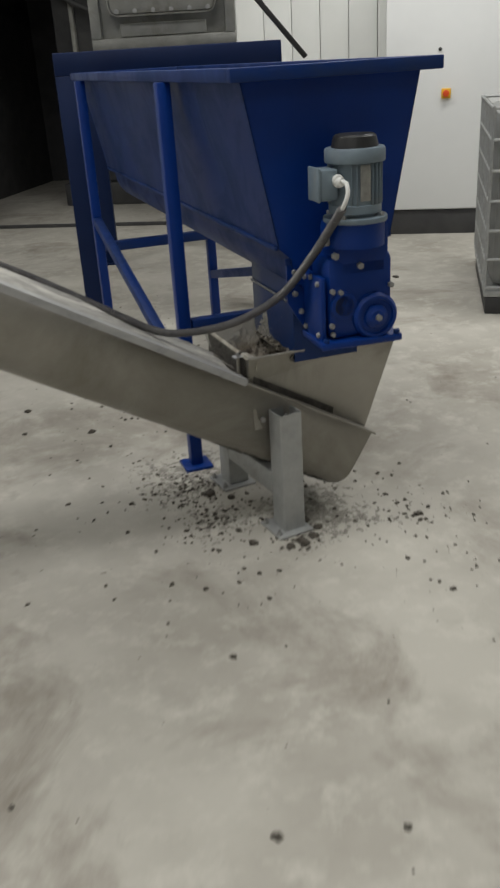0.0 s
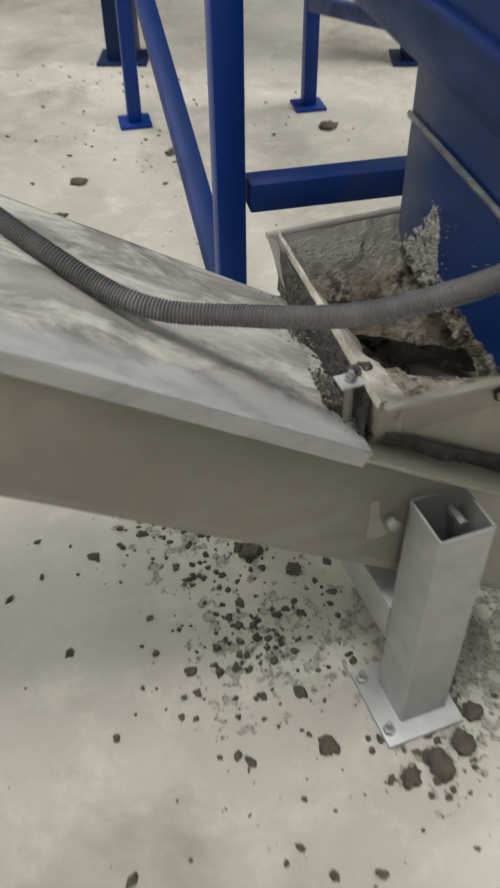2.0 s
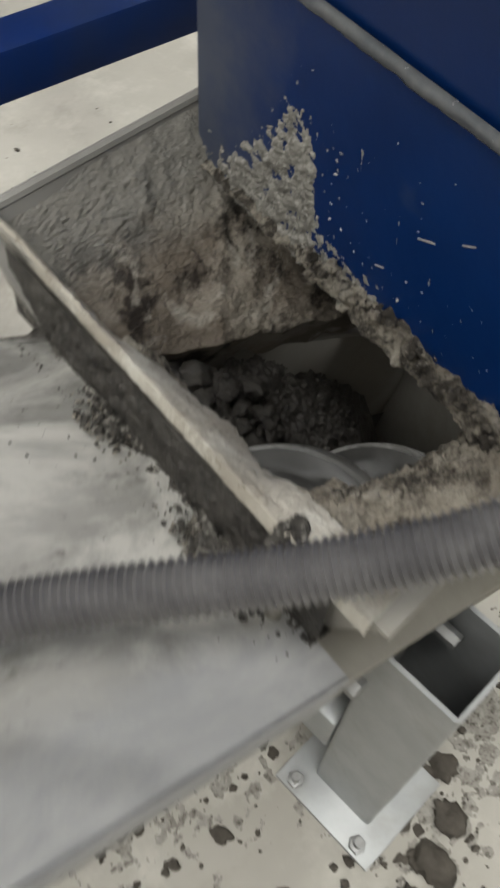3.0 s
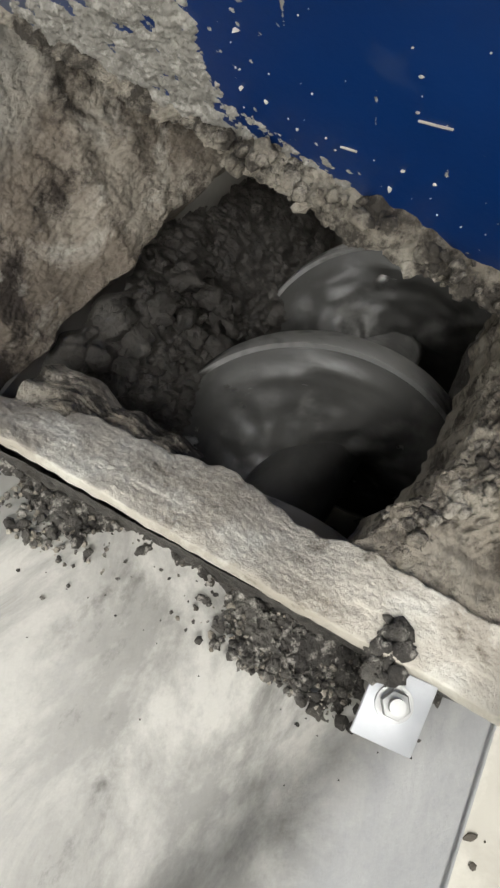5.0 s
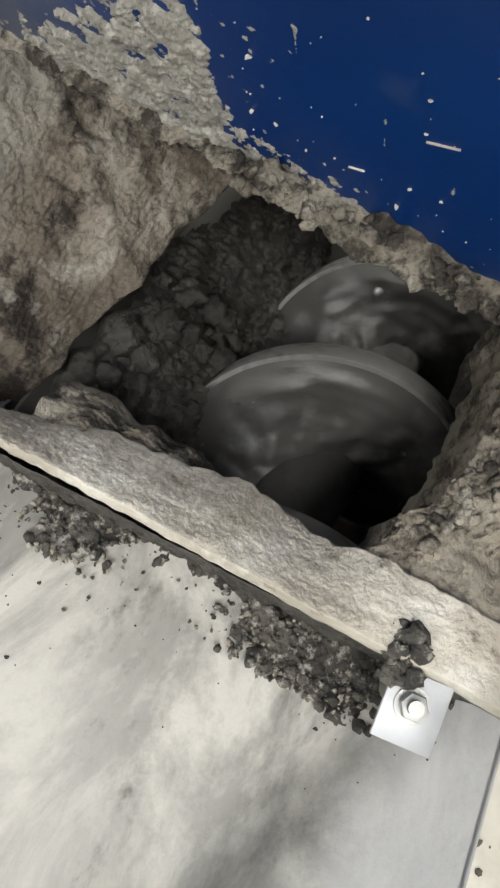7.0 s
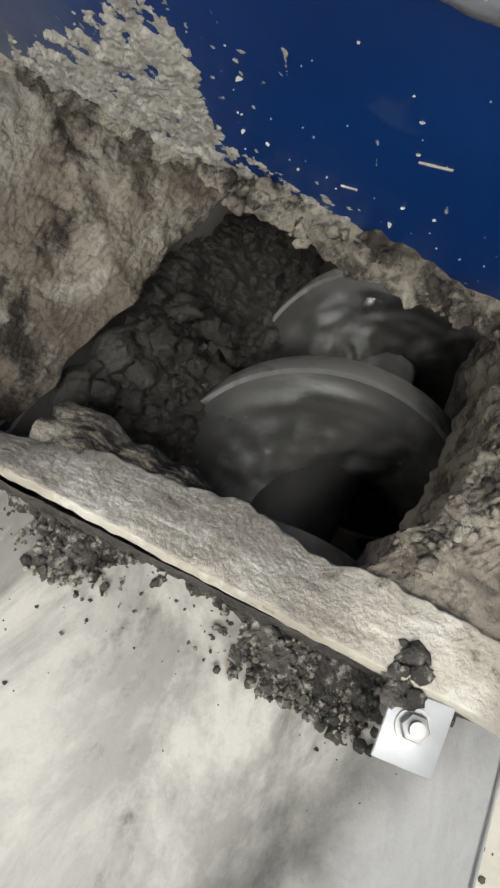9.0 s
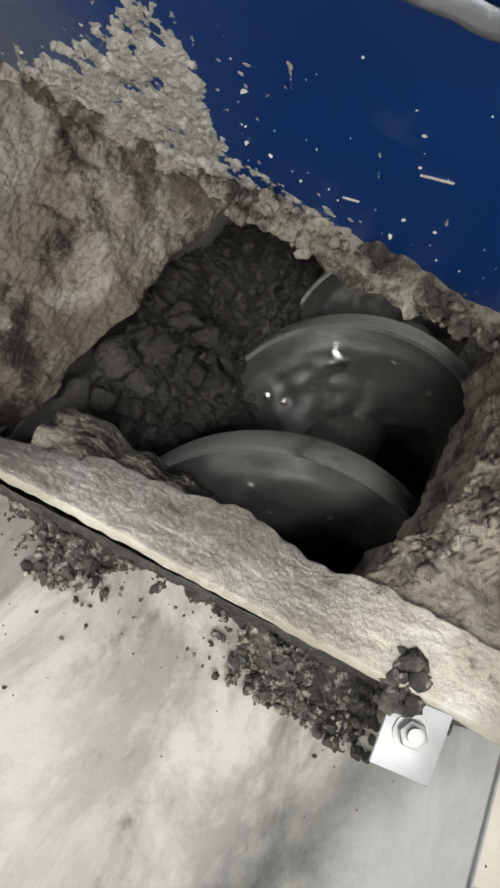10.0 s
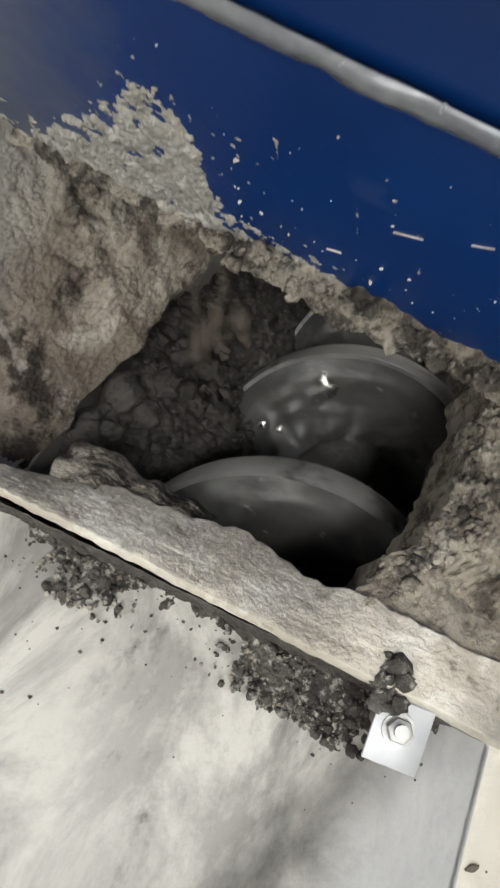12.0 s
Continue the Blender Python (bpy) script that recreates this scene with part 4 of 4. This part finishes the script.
    tb = part("terminal_box", bm_box((0.062, 0.092, 0.092), (-0.112, -0.012, 1.165), 0.010), MOTOR, g, "grey terminal box")
    part("box_lid", bm_box((0.012, 0.098, 0.100), (-0.147, -0.012, 1.167), 0.005), MOTOR, tb)
    part("cable_gland", bm_lathe([(0.019, 0.0), (0.019, 0.016), (0.014, 0.018), (0.014, 0.030), (0.009, 0.034)], 12, m=Matrix.Translation((-0.085, -0.056, 1.178)) @ Matrix.Rotation(radians(100), 4, "X")), WHITEPL, tb, "white cable gland")
    shrink = Matrix.Translation((0, 0, 1.047)) @ Matrix.Diagonal((0.83, 0.83, 0.90, 1)) @ Matrix.Translation((0, 0, -1.047))
    done = set()
    for o in g.children_recursive:
        if o.name.split(".")[0] in ("motor_flange", "lower_shield", "motor_body", "cooling_fin", "name_plate", "fan_cowl", "fan_cap", "flange_bolt", "terminal_box", "box_lid", "cable_gland") and o.data not in done:
            o.data.transform(shrink)
            done.add(o.data)
    return g


gear_motor()

# ---------- the screw ----------
SCREW_SLOPE, SCREW_TURN = 0.7153, -0.1435
SCREW_DIR = Vector((math.cos(SCREW_SLOPE) * math.cos(SCREW_TURN), math.cos(SCREW_SLOPE) * math.sin(SCREW_TURN), -math.sin(SCREW_SLOPE)))
AX_P = Vector((1.0572, 2.3002, 0.3600))


def screw():
    q = SCREW_DIR.to_track_quat("X", "Z")
    m = Matrix.Translation(AX_P) @ q.to_matrix().to_4x4()
    s = thing("screw_auger", "worn steel auger screw smeared with wet mud", "auger", m)
    R, r, pitch, x0, x1 = 0.102, 0.030, 0.1703, -0.17, 0.30
    part("shaft", bm_cyl((x0, 0, 0), (x1, 0, 0), r, seg=28), SCREWMUD, s)
    steps = 72
    n = int((x1 - x0) / pitch * steps)
    for name, radii, half, material, label in (("flight", (r * 0.9, R * 0.5, R * 0.75, R - 0.002), 0.0060, SCREWMUD, "helical flight smeared with wet mud"),
                                                ("wear_edge", (R - 0.010, R - 0.0022, R - 0.0006, R), 0.0090, SCREW, "bright worn edge of the flight")):
        own = bmesh.new()
        fr = []
        for i in range(n + 1):
            a = -2 * math.pi * i / steps
            x = x0 + (x1 - x0) * i / n
            soft_edge = 0.0020 if name == "wear_edge" else 0.0
            sec = [(dx * (1 - soft_edge / half) if rad == radii[-1] else dx, rad) for dx, rr in ((-half, radii), (half, radii[::-1])) for rad in rr]
            worn = 1 - max(0.0, x - 0.20) * 0.9
            fr.append([own.verts.new((x + dx, rad * worn * math.sin(a), rad * worn * math.cos(a))) for dx, rad in sec])
        w = len(fr[0])
        for a, b in zip(fr, fr[1:]):
            for k in range(w):
                own.faces.new((a[k], a[(k + 1) % w], b[(k + 1) % w], b[k]))
        own.faces.new(fr[0])
        own.faces.new(fr[-1][::-1])
        bmesh.ops.recalc_face_normals(own, faces=own.faces[:])
        part(name, own, material, s, label)
    # wet mud skin on the pushing face: smooth towards the rim, slumping into rags towards the shaft
    for name, material, label, thick, floor_k, seed in (("mud_skin", SCREWMUD, "smooth skin of wet mud on the flight", 0.010, 0.15, 3.0),
                                                        ("bare_patch", BARE, "bare shining patches of the flight", 0.0022, -1.0, 8.0)):
        own = bmesh.new()
        rows_ = []
        nr = 26
        for i in range(2 * n + 1):
            a = -math.pi * i / steps
            x = x0 + (x1 - x0) * i / (2 * n)
            row = []
            for j in range(nr + 1):
                w = j / nr
                rad = R - 0.004 - (R - 0.004 - r) * w
                p = Vector((rad * math.cos(a), rad * math.sin(a), 2.4 * x))
                if name == "mud_skin":
                    swirl = Vector((rad * 60, a * 1.4, 0.0))
                    d = 0.35 + w * 0.9 + 0.5 * noise.noise(p * 26 + Vector((seed, 0, 0))) * w ** 0.8 + 0.16 * noise.noise(swirl * 2.0) + 0.35 * noise.noise(p * 60) * w
                    d = max(0.0, d) * min(1.0, 5 * w + 0.02)
                    lift = 0.0092 + thick * d
                else:
                    d = noise.noise(p * 34 + Vector((seed, 2, 0))) + 0.5 * noise.noise(p * 90) + 0.3 * noise.noise(p * 200) - 0.62 - 1.5 * max(0.0, abs(w - 0.22) - 0.22)
                    lift = 0.0092 + (0.0105 * (0.35 + w * 0.9) * min(1.0, 5 * w + 0.02)) + max(-0.008, min(0.0012, 0.012 * d))
                rad *= 1 - max(0.0, x - 0.20) * 0.9
                row.append(own.verts.new((x - lift, rad * math.sin(a), rad * math.cos(a))))
            rows_.append(row)
        for p, q in zip(rows_, rows_[1:]):
            for j in range(nr):
                own.faces.new((p[j], p[j + 1], q[j + 1], q[j]))
        part(name, own, material, s, label, smooth=True)
    return s, m


AUGER, AUGER_M = screw()


def hose():
    c = thing("conduit_hose", "grey corrugated cable conduit drooping over the conveyor", "hose")
    pts = [(1.098, 1.845, 1.10), (1.10, 1.90, 1.05), (1.087, 1.986, 0.955), (1.031, 2.079, 0.832), (0.931, 2.169, 0.751), (0.831, 2.258, 0.715), (0.735, 2.316, 0.716), (0.65, 2.403, 0.756), (0.559, 2.531, 0.806), (0.449, 2.704, 0.862), (0.2, 2.98, 0.99), (-0.5, 3.1, 1.45), (-1.2, 3.1, 1.9)]
    part("sleeve", bm_tube(smooth_path(pts, 14), 0.0118, 14, 0.0009, 0.0017), HOSE, c)
    part("cable", bm_tube(smooth_path([(1.118, 1.872, 1.165), (1.112, 1.845, 1.160), (1.106, 1.832, 1.135), (1.098, 1.845, 1.10), (1.10, 1.90, 1.05)], 8), 0.006, 10), WHITEPL, c, "white cable")
    return c


hose()


# ---------- behind the hopper ----------
def rear_machine():
    m = thing("press_machine", "grey flanged machine on a blue steel frame with shade put into its colour", "machine", Matrix.Translation((1.36, 5.12, 0)) @ Matrix.Rotation(radians(-22), 4, "Z"))
    W, D = 1.18, 1.7
    # frame colour carries the shade behind the hopper
    for x, y in ((0, 0), (W, 0), (0, D), (W, D)):
        leg = part("leg", bm_beam((x, y, 0.012), (x, y, 1.44), 0.12, 0.12, 0.006), SHADED_BLUE, m)
        part("foot", bm_box((0.2, 0.18, 0.012), (x, y, 0.006), 0.002), SHADED_BLUE, leg)
    for a, b in (((-0.06, 0, 1.50), (W + 0.06, 0, 1.50)), ((-0.06, D, 1.50), (W + 0.06, D, 1.50)), ((0, 0.06, 1.50), (0, D - 0.06, 1.50)), ((W, 0.06, 1.50), (W, D - 0.06, 1.50))):
        part("top_beam", bm_beam(a, b, 0.12, 0.12, 0.006), SHADED_BLUE, m)
    part("housing", bm_box((0.80, 0.9, 0.75), (0.58, 0.62, 1.94), 0.02), GREYMACH, m, "grey machine housing")
    part("front_frame", bm_box((0.84, 0.05, 0.06), (0.58, 0.14, 1.59), 0.008), GREYMACH, m)
    for x in (0.19, 0.97):
        part("front_post", bm_box((0.06, 0.05, 0.6), (x, 0.14, 1.92), 0.008), GREYMACH, m)
    door = part("inspection_cover", bm_box((0.62, 0.05, 0.5), (0.58, 0.10, 1.98), 0.05), GREYMACH, m, "bolted grey inspection cover")
    for k in range(6):
        part("cover_bolt", bm_cyl((0.32 + k * 0.104, 0.076, 1.755), (0.32 + k * 0.104, 0.055, 1.755), 0.014, seg=6), ZINC, door)
    part("slot_panel", bm_box((0.5, 0.03, 0.07), (0.58, 0.15, 1.66), 0.008), GREYMACH, m)
    part("strut", bm_beam((1.00, 0.2, 1.95), (1.42, 0.2, 1.46), 0.03, 0.03, 0.004), BLACK, m, "black diagonal strut")
    return m


rear_machine()


def stand():
    m = thing("work_stand", "blue steel stand carrying a grey drum", "stand", Matrix.Translation((0.68, 7.3, 0)) @ Matrix.Rotation(radians(-38), 4, "Z"))
    for x, y in ((0, 0), (-0.9, 0), (0, 0.7), (-0.9, 0.7)):
        part("leg", bm_beam((x, y, 0.05), (x, y, 0.74), 0.10, 0.10, 0.006), BLUE, m)
    for x in (0, -0.9):
        part("foot_bar", bm_beam((x, -0.12, 0.025), (x, 0.82, 0.025), 0.12, 0.05, 0.004), DARK, m)
    for y in (0, 0.7):
        part("rail", bm_beam((-1.0, y, 0.79), (0.1, y, 0.79), 0.10, 0.10, 0.006), BLUE, m)
    part("drum", bm_cyl((-0.45, 0.05, 1.1), (-0.45, 0.65, 1.1), 0.26, seg=32, bevel=0.02), GREYMACH, m, "grey drum")
    part("drum_saddle", bm_box((0.4, 0.5, 0.06), (-0.45, 0.35, 0.86), 0.01), BLUE, m)


stand()


def bay_machine():
    # simple mass added to keep the bay black; the gloom is in its colour
    m = thing("bay_machine", "bulky machine added to fill the bay, its gloom put into the colour", "machine", HALL @ Matrix.Translation((-3.3, 9.4, 0)))
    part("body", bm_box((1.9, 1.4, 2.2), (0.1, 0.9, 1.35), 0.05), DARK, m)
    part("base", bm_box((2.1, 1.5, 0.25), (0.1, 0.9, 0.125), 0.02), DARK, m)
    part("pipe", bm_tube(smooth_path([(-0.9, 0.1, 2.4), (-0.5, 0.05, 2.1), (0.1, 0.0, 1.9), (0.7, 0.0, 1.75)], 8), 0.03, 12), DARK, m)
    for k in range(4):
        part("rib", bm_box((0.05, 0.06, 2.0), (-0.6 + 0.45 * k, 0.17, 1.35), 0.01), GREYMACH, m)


bay_machine()


# ---------- mud on the floor ----------
def floor_mud():
    up = Vector((0, 0, 1))
    for k, (x0, y0, wx, wy, bias, fine) in enumerate(((0.70, 2.45, 0.5, 0.5, -0.05, 34), (0.98, 1.95, 0.42, 0.45, 0.05, 34), (0.72, 2.15, 0.32, 0.35, -0.25, 40))):
        def at(u, v, x0=x0, y0=y0, wx=wx, wy=wy):
            return (x0 + wx * u, y0 + wy * v, 0.0)

        def fade(u, v, bias=bias):
            return bias + 0.25 - 1.6 * max(abs(u - 0.5), abs(v - 0.5)) ** 2 * 2.2
        solo("dirt_film", mud_film(at, up, 200, 200, 0.0006, fine, fade, 2.0 + k * 2.0), GRIT, "thin film of grey grit on the concrete", "dirt", "stuff", smooth=True)
    spots = ((0.62, 2.60, 0.5, 60), (0.90, 2.60, 0.20, 300), (0.87, 2.33, 0.14, 240), (1.06, 2.06, 0.12, 110), (1.46, 2.02, 0.22, 150), (1.0, 3.4, 0.6, 160), (1.3, 4.6, 0.6, 200), (1.35, 1.75, 0.35, 60), (0.75, 2.0, 0.35, 90), (1.30, 2.45, 0.25, 160))

    for k, (cx, cy, sp, n) in enumerate(spots):
        def spot(rng, cx=cx, cy=cy, sp=sp):
            return (rng.gauss(cx, sp * 0.5), rng.gauss(cy, sp * 0.5), 0.001)
        stuff("floor_crumbs", crumbs(int(n * 0.85), spot, (0.0012, 0.0085), 60 + k, 0.45, 2), FLOORMUD, "scattered crumbs of dark mud on the floor", "mud")

    def far(rng):
        return (rng.uniform(-0.6, 3.0), rng.uniform(0.6, 6.0), 0.001)
    stuff("floor_crumbs", crumbs(240, far, (0.0008, 0.006), 80, 0.4, 1), FLOORMUD, "sparse crumbs of dark mud on the floor", "mud")
    big = ((0.657, 2.608, 0.014), (1.485, 1.978, 0.022), (1.46, 1.94, 0.014), (0.742, 3.352, 0.024), (0.559, 3.773, 0.022), (0.479, 3.504, 0.015), (0.583, 1.62, 0.010), (0.40, 1.05, 0.013),
           (0.649, 0.933, 0.011), (1.287, 1.559, 0.012), (1.279, 1.769, 0.010), (-0.068, 1.414, 0.010), (3.447, 4.775, 0.03), (0.788, 2.136, 0.012), (0.903, 2.217, 0.015), (0.907, 2.12, 0.022), (0.585, 1.622, 0.011),
           (1.0, 2.03, 0.020), (1.05, 2.035, 0.026), (1.10, 2.05, 0.022), (1.14, 2.09, 0.02), (1.12, 2.16, 0.03), (0.93, 2.52, 0.03), (0.99, 2.45, 0.022), (1.2, 3.55, 0.035), (1.28, 4.2, 0.03), (1.55, 4.5, 0.04), (1.85, 4.2, 0.04), (0.95, 4.1, 0.03), (0.85, 3.9, 0.025))
    for k, (x, y, r) in enumerate(big):
        solo("mud_clod", bm_clod(r * 0.72, k * 1.37 + 2, at=(0, 0, r * 0.12), squash=0.45, sub=3), FLOORMUD, "dark lump of dried mud on the concrete", "mud clod", group="mud clods on the floor", m=Matrix.Translation((x, y, 0)), smooth=True)


floor_mud()


def falling_mud():
    """Clods that drop out of the chute on to the heap, each with the moment it lets go."""
    drops = []
    rng = random.Random(77)
    for k in range(22):
        r = rng.uniform(0.003, 0.008)
        ob = solo("falling_clod", bm_clod(r, k * 2.1 + 1, squash=0.8, sub=2), FALLMUD, "brown damp clod of mud dropping from the chute", "mud clod", group="falling mud clods", smooth=True)
        top = Vector((1.185 + rng.uniform(-0.015, 0.02), 2.415 + rng.uniform(-0.02, 0.015), 0.72))
        low = Vector((1.135 + rng.uniform(-0.035, 0.035), 2.400 + rng.uniform(-0.015, 0.015), 0.41))
        drops.append((ob, (11.48 if k < 9 else 11.82) + rng.uniform(0.0, 0.07), top, low))
    return drops


DROPS = falling_mud()


def motions():
    for ob, t0, top, low in DROPS:
        mid = top.lerp(low, 0.30)
        path = [(0.0, top), (t0, top), (t0 + 0.10, mid), (t0 + 0.20, low), (12.2, low)]
        walk(ob, [(t, Matrix.Translation(p) @ Matrix.Rotation(0.5 * i, 4, "Y")) for i, (t, p) in enumerate(path)])
    turn = 360 / 2.01
    rows = []
    k = 0
    while k * 0.25 < 12.0 + 1e-6:
        t = k * 0.25
        rows.append((t, AUGER_M @ Matrix.Rotation(radians(PHASE + DIR * turn * t), 4, "X")))
        k += 1
    walk(AUGER, rows)


PHASE, DIR = -108.09 - 360 * 6.5 / 2.01, 1
motions()
